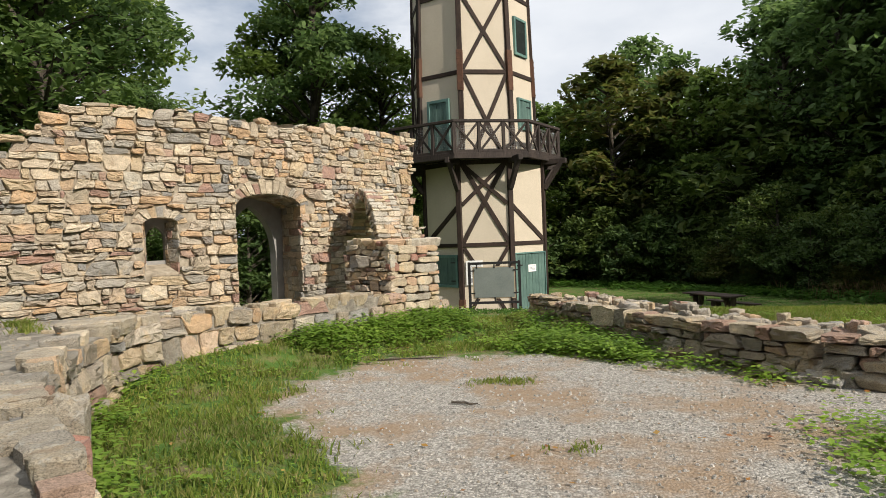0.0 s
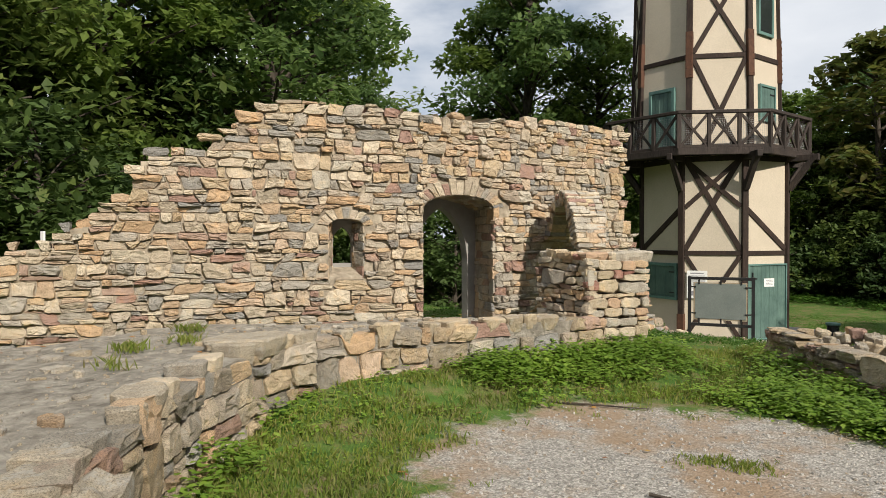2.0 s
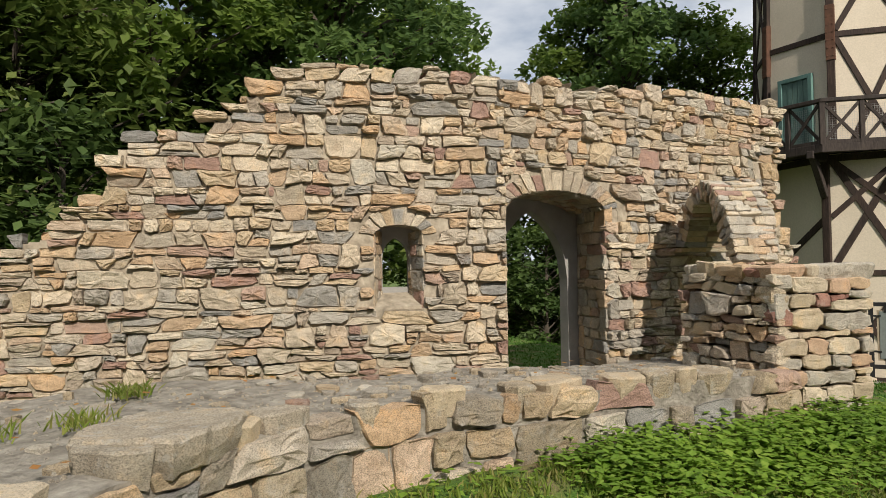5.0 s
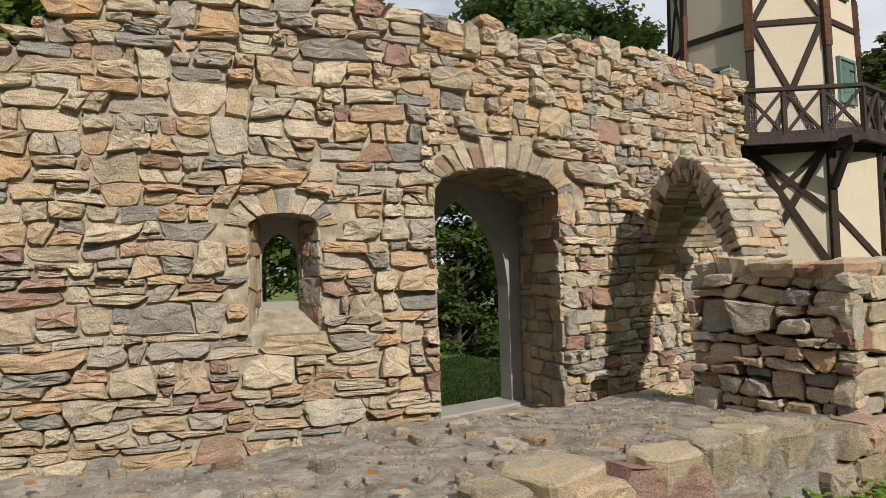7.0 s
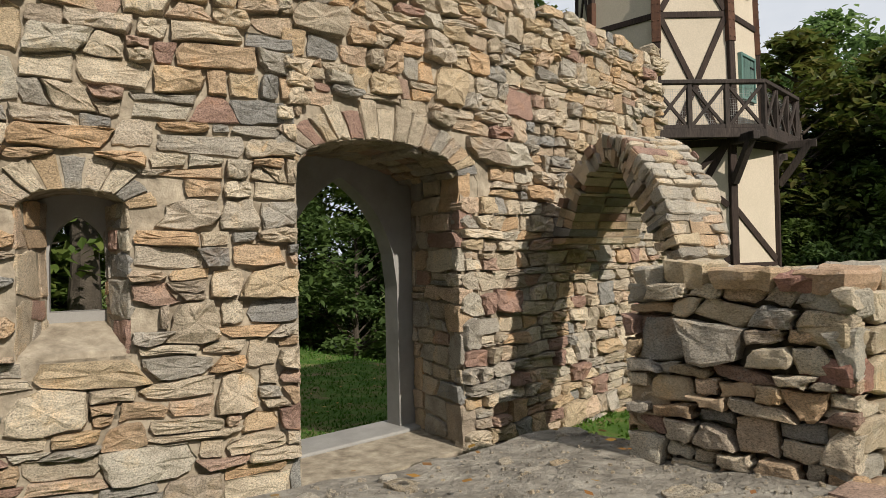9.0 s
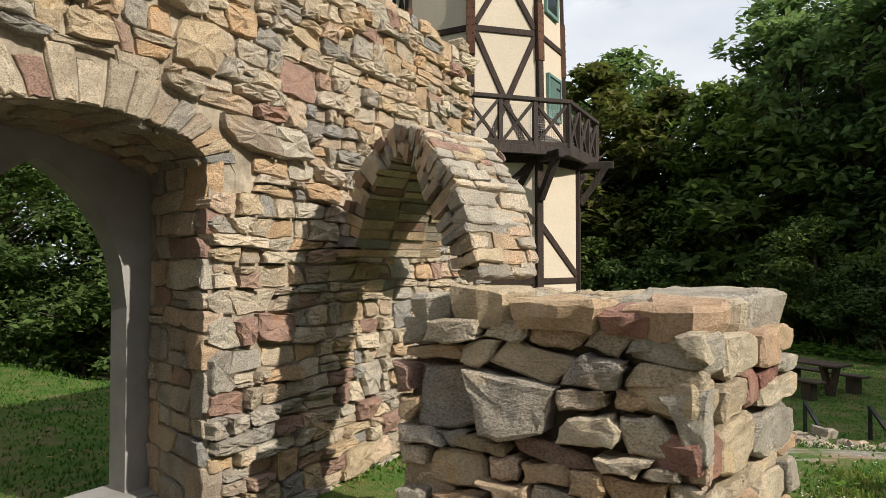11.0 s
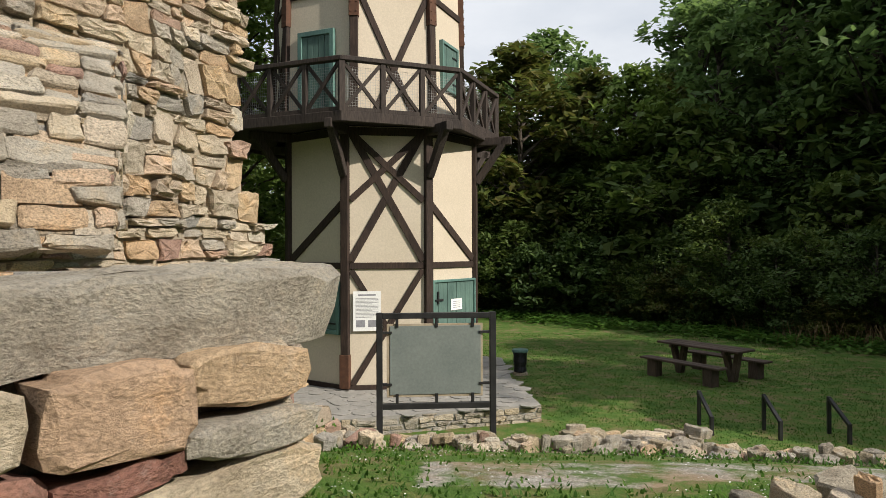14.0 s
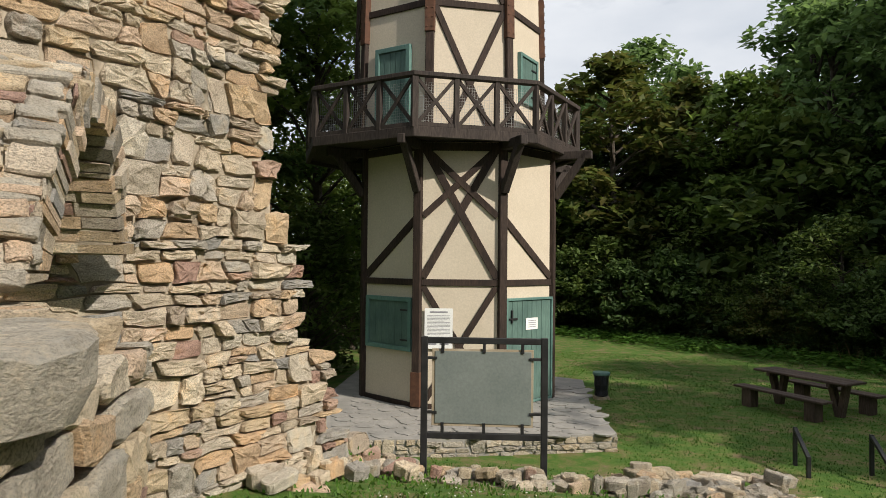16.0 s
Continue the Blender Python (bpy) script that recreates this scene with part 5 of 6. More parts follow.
sheet, ms, L = face_sheet("notice_sheet", corner_l, 0, 0.09, 0.42, -0.28, 0.52, 0.05, "white printed notice with two small photographs on the tower", "notice")
x0, x1 = 0.09 * L, 0.42 * L
for i in range(15):
    z = 0.38 - i * 0.027
    boxed("text_line", x0 + 0.05, x1 - 0.05 - (0.12 if i % 5 == 4 else 0.0), -0.0605, -0.0585, z - 0.008, z, ink_m, sheet, 0, ms)
for k in (0, 1):
    boxed("photo", x0 + 0.06 + k * 0.24, x0 + 0.24 + k * 0.24, -0.061, -0.0585, -0.2, -0.06, ink_m, sheet, 0, ms, "small grey photograph")
boxed("heading", x0 + 0.1, x1 - 0.1, -0.061, -0.0585, 0.43, 0.46, ink_m, sheet, 0, ms)
plate, ms, L = face_sheet("door_plate", corner_l, 1, 0.42, 0.66, 0.06, 0.3, 0.052, "small white printed plate on the green door", "sign")
for i in range(4):
    boxed("text_line", 0.46 * L, 0.62 * L, -0.0615, -0.0595, 0.11 + i * 0.042, 0.122 + i * 0.042, ink_m, plate, 0, ms)

# flagstone platform round the tower's foot
SLAB = [(-4.6, 22.0), (-3.3, 19.9), (-2.0, 20.2), (1.2, 21.2), (0.9, 23.5), (0.9, 26.5), (-2, 28.0), (-5.0, 27.0)]
n = len(SLAB)
vs = [(x, y, z) for z in (-2.1, Z0) for x, y in SLAB]
platform = raw_part("platform", vs, [(k, (k + 1) % n, n + (k + 1) % n, n + k) for k in range(n)] + [tuple(range(n, 2 * n))], flag_m)
tagged(platform, "low grey flagstone platform round the tower", "platform", kind="structure")
rng = random.Random(44)
count = 0
for i in range(-10, 3):
    for j in range(0, 17):
        x, y = -3.9 + (i + 10) * 0.42 + rng.uniform(-.1, .1) + (0.2 if j % 2 else 0), 20.2 + j * 0.33 + rng.uniform(-.08, .08)
        inside = False
        for (ax, ay), (bx, by) in zip(SLAB, SLAB[1:] + SLAB[:1]):
            if (ay > y) != (by > y) and x < ax + (y - ay) * (bx - ax) / (by - ay):
                inside = not inside
        if not inside or math.hypot(x - CL[0], y - CL[1]) < 2.1:
            continue
        flat_stone("flagstone", (x, y, Z0 + 0.002), (math.cos(i), math.sin(i), 0), rng.uniform(.36, .48), rng.uniform(.3, .4), 0.03, flag_m, platform, (0, 0, 1), 7, 0.7)
for (ax, ay), (bx, by) in zip(SLAB[1:3], SLAB[2:4]):
    d = Vector((bx - ax, by - ay, 0))
    fr = frame_at((ax, ay, 0), d, (d.y, -d.x, 0))
    ps = [p for p in cells(rng, 0, d.length, -1.95, Z0 - 0.02, (0.09, 0.16), (0.15, 0.4), 0.01, 0.2)]
    ps = [[(min(q[0], d.length), min(q[1], Z0 - 0.01)) for q in p] for p in ps]
    ps = [p for p in ps if max(q[1] for q in p) - min(q[1] for q in p) > .03 and max(q[0] for q in p) - min(q[0] for q in p) > .03]
    lay(rng, ps, fr, cap_m, platform, 200, 0)

# ---- information board ----
BL, BR = Vector((-1.12, 15.49, 0)), Vector((-0.02, 15.594, 0))
bd = (BR - BL).normalized()
info = thing("information_board", "black steel frame holding a blank faded grey green board", "information board")
mb = Matrix((bd, Vector((-bd.y, bd.x, 0)), Vector((0, 0, 1)))).transposed().to_4x4()
mb.translation = BL
BW = (BR - BL).length
boxed("post", -0.03, 0.03, -0.03, 0.03, -1.4, 0.735, metal_m, info, 0.004, mb)
boxed("post", BW - 0.03, BW + 0.03, -0.03, 0.03, -1.4, 0.735, metal_m, info, 0.004, mb)
boxed("crossbar", 0.03, BW - 0.03, -0.028, 0.028, 0.675, 0.73, metal_m, info, 0.004, mb)
boxed("crossbar", 0.03, BW - 0.03, -0.028, 0.028, -0.2, -0.145, metal_m, info, 0.004, mb)
boxed("backing", 0.07, BW - 0.1, -0.006, 0.012, -0.085, 0.625, board_edge_m, info, 0.002, mb, "weathered plywood backing")
boxed("panel", 0.1, BW - 0.12, -0.014, -0.0062, -0.06, 0.605, board_m, info, 0.002, mb, "blank faded grey green sheet")
for x in (0.17, BW / 2, BW - 0.2):
    boxed("clip", x - 0.014, x + 0.014, -0.024, 0.02, 0.59, 0.674, metal_m, info, 0.002, mb)
    boxed("clip", x - 0.014, x + 0.014, -0.024, 0.02, -0.144, -0.05, metal_m, info, 0.002, mb)
for z in (0.54, 0.04):
    boxed("clip", 0.031, 0.12, -0.024, 0.02, z - 0.012, z + 0.012, metal_m, info, 0.002, mb)
    boxed("clip", BW - 0.14, BW - 0.031, -0.024, 0.02, z - 0.012, z + 0.012, metal_m, info, 0.002, mb)


# ---- ruined low walls and rubble ----
def rubble_line(name, label, pts, width, height, count, seed, base=None, size=(0.12, 0.34), mats=None, core=True):
    global rng
    rng = random.Random(seed)
    root = thing(name, label, "ruined wall", kind="structure")
    P = [Vector((x, y, 0)) for x, y in pts]
    seg = [(b - a).length for a, b in zip(P, P[1:])]
    tot = sum(seg)

    def at(s):
        for a, b, l in zip(P, P[1:], seg):
            if s <= l:
                d = (b - a) / l
                return a + d * s, d
            s -= l
        d = (P[-1] - P[-2]).normalized()
        return P[-1], d
    if core:
        vs, fs, N = [], [], 40
        for i in range(N + 1):
            p, d = at(tot * i / N)
            nrm = Vector((d.y, -d.x, 0))
            for w in (0.66, 0.52, 0.3, 0.0, -0.3, -0.52, -0.66):
                q = p + nrm * width * w * (1 + 0.15 * noise.noise(Vector((i * .4, w, seed))))
                h = -0.4 if abs(w) > 0.6 else (0.35 - 1.5 * w * w) * (1 + 0.2 * noise.noise(Vector((i * 0.3, w * 2, seed + 5))))
                vs.append((q.x, q.y, ground_z(q.x, q.y) + height * h - 0.02))
            if i:
                fs += [((i - 1) * 7 + j, (i - 1) * 7 + j + 1, i * 7 + j + 1, i * 7 + j) for j in range(6)]
        fs += [tuple(range(7)), tuple(N * 7 + j for j in range(6, -1, -1))]
        raw_part("core", vs, fs, soil_m, root, "earth and small rubble between the stones")
    if height > 0.35:
        for a, b in zip(P, P[1:]):
            d = (b - a).normalized()
            nrm = Vector((d.y, -d.x, 0))
            o = a + nrm * width * 0.48
            o.z = ground_z(o.x, o.y) + 0.5 * (ground_z(b.x, b.y) - ground_z(a.x, a.y))
            ps = crop(cells(rng, 0, (b - a).length, -0.15, height, (0.07, 0.15), (0.12, 0.36), 0.006, 0.2), 0, (b - a).length, -0.2, height)
            lay(rng, ps, (o, d, Vector((0, 0, 1)), nrm), dry_m, root, 60, 0, proud=0.05, depth=0.16, rough=0.5)
    for k in range(count):
        p, d = at(rng.uniform(0, tot))
        nrm = Vector((d.y, -d.x, 0))
        w = rng.uniform(-0.56, 0.6)
        edge = abs(w) > 0.38
        q = p + nrm * width * w
        L = rng.uniform(*size)
        h = rng.uniform(0.06, 0.12)
        z = ground_z(q.x, q.y) + height * (0.92 - 2.2 * w * w) * rng.uniform(0.25, 1.05)
        tilt = Vector((rng.uniform(-.2, .2), rng.uniform(-.2, .2), 1)) + (nrm * w * 0.7 if edge else Vector((0, 0, 0)))
        flat_stone("stone", (q.x, q.y, z), d + nrm * rng.uniform(-.6, .6), L, L * rng.uniform(0.5, 0.85), h, rng.choice(mats or (cap_m, cap_m, dry_m, stone_m)), root, tilt, 8, 0.55)
    return root


rubble_line("ruined_wall", "ruined low rubble wall edging the gravel, overgrown with weeds", [(0.85, 10.9), (1.4, 9.75), (2.1, 8.75), (2.7, 7.8), (3.4, 7.0), (4.6, 6.2), (6.0, 5.2)], 0.62, 0.42, 290, 3, size=(0.12, 0.36))
rubble_line("ruined_wall", "tumbled heap of pale stones beside the path", [(1.2, 12.2), (1.75, 11.2), (2.4, 10.1), (3.1, 8.9), (3.9, 7.9), (5.2, 7.0)], 1.1, 0.34, 290, 8, size=(0.12, 0.34))
rubble_line("ruined_wall", "foundation course of flat pale stones in front of the tower", [(-2.2, 14.9), (-1.0, 15.1), (0.6, 15.3), (1.4, 15.5), (2.4, 15.3), (3.6, 14.8), (5.5, 14.2)], 0.5, 0.14, 290, 9, size=(0.08, 0.22))
rubble_line("ruined_wall", "raised corner of flat grey foundation stones", [(0.85, 16.6), (1.7, 16.9), (2.3, 16.3)], 0.85, 0.345, 90, 12, size=(0.16, 0.36))

# stones lying at the ragged end of the tall wall
rng = random.Random(61)
for k in range(40):
    u, w = rng.uniform(4.2, 5.9), rng.uniform(-1.0, 0.1)
    q = at_b(u, w)
    flat_stone("fallen_stone", (q.x, q.y, ground_z(q.x, q.y) + rng.uniform(-.02, .12)), UB, rng.uniform(.12, .34), rng.uniform(.1, .24), rng.uniform(.05, .12), stone_m, wall_b, (rng.uniform(-.2, .2), rng.uniform(-.2, .2), 1), 8)


q = P1 + UA * -4.62 - NA * 0.3
mk = boxed("marker_plate", -0.035, 0.035, -0.012, 0.012, -0.1, 0.14, paper_m, None, 0.004, Matrix.Translation((q.x, q.y, 1.42)))
tagged(mk, "small white painted marker plate on the broken wall top", "marker")

# ---- handrails, picnic table, bin ----
def handrail(x, y):
    root = thing("handrail", "short black steel stair handrail on two posts", "handrail", group="handrails of the garden steps")
    a = Vector((x, y, -1.18))
    b = a + Vector((-0.02, -0.62, -0.3))
    beam("rail", a, b, 0.06, 0.05, metal_m, root, (0, 0, 1), 0.004)
    beam("post", Vector((a.x, a.y, ground_z(a.x, a.y) - 0.3)), a + Vector((0, 0, 0.025)), 0.06, 0.05, metal_m, root, (0, 1, 0), 0.004)
    beam("post", Vector((b.x, b.y, ground_z(b.x, b.y) - 0.3)), b + Vector((0, 0, 0.025)), 0.06, 0.05, metal_m, root, (0, 1, 0), 0.004)


for hx, hy in ((3.95, 20.9), (4.95, 20.6), (5.95, 20.4), (6.95, 20.3)):
    handrail(hx, hy)


def plank_table():
    c = Vector((5.75, 25.4, 0))
    gz = ground_z(c.x, c.y)
    root = thing("picnic_table", "weathered brown timber picnic table on the lawn", "table")
    d = Vector((1.26, -2.0, 0)).normalized()
    m = Matrix((d, Vector((-d.y, d.x, 0)), Vector((0, 0, 1)))).transposed().to_4x4()
    m.translation = Vector((c.x, c.y, gz))
    for i in range(3):
        boxed("plank", -1.15, 1.15 - 0.02 * i, -0.36 + i * 0.245, -0.125 + i * 0.245, 0.74, 0.79, bench_m, root, 0.01, m)
    for x in (-0.75, 0.75):
        beam("leg", m @ Vector((x, 0.04, -0.05)), m @ Vector((x - 0.18, -0.0, 0.74)), 0.16, 0.12, bench_m, root, d, 0.01)
        beam("leg", m @ Vector((x, 0.04, -0.05)), m @ Vector((x + 0.18, 0.0, 0.74)), 0.16, 0.12, bench_m, root, d, 0.01)
        beam("crosspiece", m @ Vector((x, -0.34, 0.7)), m @ Vector((x, 0.34, 0.7)), 0.1, 0.07, bench_m, root, (0, 0, 1), 0.008)
    for off in (-0.85, 0.85):
        b = thing("bench", "weathered brown timber bench beside the picnic table", "bench", group="benches of the picnic table")
        for i in range(2):
            boxed("plank", -1.12, 1.12, off - 0.17 + i * 0.175, off + i * 0.175, 0.41, 0.46, bench_m, b, 0.01, m)
        for x in (-0.8, 0.8):
            boxed("leg", x - 0.13, x + 0.13, off - 0.13, off + 0.13, -0.1, 0.409, bench_m, b, 0.015, m)


plank_table()


def litter_bin(x, y):
    gz = ground_z(x, y)
    root = thing("litter_bin", "litter bin with black bag and round green lid", "bin", x, y, gz)
    for nm, mat, prof, lab in (("bag", bag_m, [(0.13, 0.06), (0.165, 0.1), (0.15, 0.22), (0.175, 0.35), (0.165, 0.48), (0.185, 0.58)], "crumpled black plastic bag"), ("lid", green_edge_m, [(0.205, 0.57), (0.21, 0.6), (0.2, 0.635), (0.1, 0.65)], "round green lid"), ("base", cap_m, [(0.16, -0.05), (0.2, 0.0), (0.18, 0.07)], "stone base")):
        N = 18
        vs, fs = [], []
        for r, z in prof:
            for i in range(N):
                an = 2 * math.pi * i / N
                rr = r * (1 + (0.1 * noise.noise(Vector((math.cos(an) * 3, math.sin(an) * 3, z * 9))) if nm != "lid" else 0))
                vs.append((rr * math.cos(an), rr * math.sin(an), z))
        for j in range(len(prof) - 1):
            fs += [(j * N + i, j * N + (i + 1) % N, (j + 1) * N + (i + 1) % N, (j + 1) * N + i) for i in range(N)]
        fs += [tuple(range(N - 1, -1, -1)), tuple(range((len(prof) - 1) * N, len(prof) * N))]
        raw_part(nm, vs, fs, mat, root, lab)


litter_bin(1.3, 25.8)

# ---- trees and shrubs ----
def tube_into(vs, fs, pts, radii, n=7):
    k0 = len(vs)
    for i, (p, r) in enumerate(zip(pts, radii)):
        d = (pts[min(i + 1, len(pts) - 1)] - pts[max(i - 1, 0)]).normalized()
        a = d.orthogonal().normalized()
        b = d.cross(a)
        for j in range(n):
            t = 2 * math.pi * j / n
            vs.append(p + (a * math.cos(t) + b * math.sin(t)) * r)
    for i in range(len(pts) - 1):
        for j in range(n):
            fs.append((k0 + i * n + j, k0 + i * n + (j + 1) % n, k0 + (i + 1) * n + (j + 1) % n, k0 + (i + 1) * n + j))


def leaves_into(r, vs, fs, c, rad, count, size, flat=0.6):
    for _ in range(count):
        d = Vector((r.gauss(0, 1), r.gauss(0, 1), r.gauss(0, flat)))
        d = d.normalized() * rad * r.uniform(0.35, 1.0) ** 0.6
        p = c + Vector((d.x, d.y, d.z * flat))
        s = size * r.uniform(0.6, 1.3)
        a = Vector((r.gauss(0, 1), r.gauss(0, 1), r.gauss(0, 0.5))).normalized()
        up = Vector((d.x * 0.25 / rad, d.y * 0.25 / rad, 1)) + Vector((r.gauss(0, .35), r.gauss(0, .35), 0))
        b = up.cross(a).normalized()
        k = len(vs)
        vs += [p - a * s * 0.5, p + b * s * 0.3, p + a * s * 0.55 - Vector((0, 0, s * 0.15)), p - b * s * 0.3]
        fs.append((k, k + 1, k + 2, k + 3))


def make_tree(name, seed, height, crown_r, crown_lo, clumps, per, size, mat, label, lean=0.3):
    r = random.Random(seed)
    root = thing(name, label, "tree", 0, 0, -200 - seed * 3)
    tv, tf, lv, lf = [], [], [], []
    pts, x, y = [], 0.0, 0.0
    for i in range(9):
        pts.append(Vector((x, y, height * 0.88 * i / 8)))
        x += r.uniform(-lean, lean) * height * 0.02
        y += r.uniform(-lean, lean) * height * 0.02
    r0 = height * 0.018
    tube_into(tv, tf, pts, [r0 * (1.25 if i == 0 else 1) * (1 - 0.1 * i) + 0.02 for i in range(9)], 9)
    for c in range(clumps):
        f = crown_lo + (1 - crown_lo) * (c + r.random()) / clumps
        z = f * height
        spread = math.sin(math.pi * min(1, max(0.02, (f - crown_lo + 0.12) / (1.12 - crown_lo)))) ** 0.7
        an, rr = r.uniform(0, 6.283), crown_r * spread * r.uniform(0.35, 1.08)
        i = min(7, int(f * 8))
        base = pts[min(i, 7)].copy()
        tip = Vector((base.x + rr * math.cos(an), base.y + rr * math.sin(an), z))
        st = Vector((base.x, base.y, max(0.1 * height, z - rr * r.uniform(.4, .8))))
        mid = st.lerp(tip, 0.5) + Vector((0, 0, rr * 0.12))
        tube_into(tv, tf, [st, mid, tip], [r0 * 0.33, r0 * 0.2, 0.012], 5)
        leaves_into(r, lv, lf, tip, crown_r * r.uniform(0.2, 0.4), per, size, 0.55)
        leaves_into(r, lv, lf, mid.lerp(tip, .5), crown_r * 0.22, per // 3, size, 0.6)
    raw_part("trunk", tv, tf, bark_m, root, "grey brown bark")
    raw_part("crown", lv, lf, mat, root)
    return root


TREES = ((1, 15, 3.9, 0.2, leaf_m, "tall green broadleaf tree at the wood's edge"), (2, 17, 4.2, 0.28, leaf_dark_m, "tall dark green broadleaf tree in the wood"),
         (3, 13, 3.6, 0.16, leaf_warm_m, "broadleaf tree with yellowing early autumn crown"), (4, 18, 3.4, 0.22, leaf_dark_m, "slender dark green broadleaf tree in the wood"))
kinds = [make_tree("broadleaf_tree", sd, h, cr, lo, 70, 160, 0.31, mt, lb) for sd, h, cr, lo, mt, lb in TREES]
kinds_far = [make_tree("broadleaf_tree", sd + 20, h, cr, lo, 66, 54, 0.52, mt, lb) for sd, h, cr, lo, mt, lb in TREES]
BUSHES = ((11, 3.6, 2.1, 0.05, shrub_m, "dense dark shrub at the lawn's edge"), (12, 4.8, 2.4, 0.04, shrub_light_m, "dense green shrub at the lawn's edge"), (13, 2.6, 1.9, 0.03, leaf_warm_m, "light green shrub at the lawn's edge"))
shrubs = [make_tree("shrub", sd, h, cr, lo, 44, 100, 0.18, mt, lb) for sd, h, cr, lo, mt, lb in BUSHES]
shrubs_far = [make_tree("shrub", sd + 20, h, cr, lo, 40, 44, 0.31, mt, lb) for sd, h, cr, lo, mt, lb in BUSHES]


def plant(ob, x, y, s, r, group):
    if math.hypot(x + 0.5, y - 8) > 31:
        ob = kinds_far[kinds.index(ob)] if ob in kinds else shrubs_far[shrubs.index(ob)]
    c = copy_thing(ob, pose(x, y, ground_z(x, y) - 0.1, 0, 0, r.uniform(0, 360)) @ Matrix.Diagonal((s * r.uniform(.9, 1.1), s * r.uniform(.9, 1.1), s, 1)))
    c["group"] = group
    return c


r = random.Random(77)
WOOD = "trees of the surrounding wood"
# behind the tall wall
for x, y, k, s in ((-16, 13, 0, 1.0), (-13.5, 17, 1, .95), (-19, 18, 3, 1.0), (-11.5, 29.5, 0, .95), (-21, 9, 1, .95), (-16, 6, 0, .9), (-22, 3, 3, .9), (-15, 24, 1, .55), (-9.6, 27.5, 3, .95), (-24, 22, 1, 1.1), (-20, 28, 0, 1.1), (-13, 33, 1, .55), (-27, 14, 3, 1.1),
                   (-12.5, 42, 2, .7), (-17, 40, 0, .7), (-9, 46, 2, .9), (-6.5, 44, 2, .85), (-7, 29, 0, .8), (-3.2, 46, 0, .72), (-5, 52, 2, .85), (-11, 52, 0, .85), (-27, 32, 0, 1.0), (-25, -4, 1, .9), (-18, -1, 0, .8)):
    plant(kinds[k], x, y, s, r, WOOD)
# beyond the lawn
for x, y, k, s in ((0.5, 50, 0, .82), (3.5, 47, 2, 1.12), (6, 52, 1, 1.0), (8.2, 48.5, 2, 1.05), (9.5, 45, 0, .86), (12, 47, 2, 1.0), (13, 42.5, 3, .86), (15, 40, 1, .97), (17.5, 42, 3, 1.05), (17.5, 37, 1, .97), (20, 38, 1, 1.1), (20.5, 33.5, 3, 1.0), (23, 35, 1, 1.05),
                   (22.5, 30, 1, .95), (25.5, 31, 3, 1.1), (25, 27, 0, 1.0), (28, 28, 1, 1.1), (27, 23, 1, 1.0), (30, 24, 3, 1.1), (28.5, 19.5, 0, 1.0), (14.5, 49, 1, 1.05), (19, 46, 1, 1.1), (24, 41, 1, 1.15), (29, 35, 1, 1.15), (32, 30, 1, 1.1), (-1.5, 56, 0, .9), (3, 57, 1, .9), (9, 57, 1, 1.0),
                   # (17.5, 16.5), (21.5, 20), (24, 16.5), (20.5, 13): out of view, added to shade the lawn
                   (29, 15, 1, .95), (17.5, 16.5, 0, 1.0), (21.5, 20, 1, .95), (16, 52, 1, 1.2), (21, 50, 1, 1.25), (26, 46, 1, 1.25), (31, 40, 1, 1.25), (34, 34, 1, 1.2), (26, 11, 0, .95), (24, 16.5, 1, .85), (20.5, 13.0, 0, .8), (30, 6, 1, .95)):
    plant(kinds[k], x, y, s, r, WOOD)
# unseen ring of trees behind the camera, added to block low skylight
for i in range(24):
    an = math.radians(186 + i * 7.2)
    far = 33 + 3.5 * (i % 2) + r.uniform(-1.5, 1.5)
    plant(kinds[(1, 0, 3, 1, 2)[i % 5]], 2 + far * math.cos(an), 5 + far * math.sin(an), r.uniform(.85, 1.1), r, WOOD)
EDGE = "shrubs along the lawn's edge"
for i in range(36):
    t = i / 35
    x, y = 0.0 + 22.5 * t + r.uniform(-.6, .6), 43.5 - 22.0 * t ** 1.25 + r.uniform(-.8, .8)
    plant(shrubs[(0, 1, 2, 0, 1, 2, 0, 1, 0)[i % 9]], x, y, r.uniform(.5, 1.1), r, EDGE)
    if i % 4 == 0:
        plant(shrubs[1], x + 2.2, y + 3.2, 1.25, r, EDGE)
for x, y, s, k in ((-15.5, 24.5, 1.1, 0), (-11.5, 26.5, .9, 1), (-8.8, 27, .9, 0), (-16, 19, .9, 1), (-13.5, 11, 1, 0), (-6.8, 27.5, 1, 1), (-14, 8, 1, 0), (-7, 33, 1.2, 0), (-4.5, 37, 1.2, 1), (-10, 31, 1.3, 0), (-2, 41, 1.1, 0), (-11.5, 25, 1.2, 0), (-15, 3, 1.2, 1), (-13.5, 25.5, 1.3, 0), (-16.5, 15, 1.3, 0), (-12.5, 6, 1.5, 1), (-14.5, 9.5, 1.6, 1), (-17, 12, 1.8, 1), (-12.5, 3.5, 1.5, 0), (-16, 16.5, 1.8, 1), (-11.8, 9.2, 1.2, 0), (-18, 7, 2.0, 1), (-14.5, 28, 1.4, 1), (-17.5, 20, 1.9, 0), (-9.0, 36, 1.6, 1), (-20, 13, 2.2, 1)):
    plant(shrubs[k], x, y, s, r, EDGE)


# unseen undergrowth behind the camera, added to close that light screen low down
for i in range(16):
    an = math.radians(188 + i * 10.6)
    plant(shrubs[i % 2], 2 + 31 * math.cos(an), 5 + 31 * math.sin(an), r.uniform(1.2, 1.9), r, EDGE)
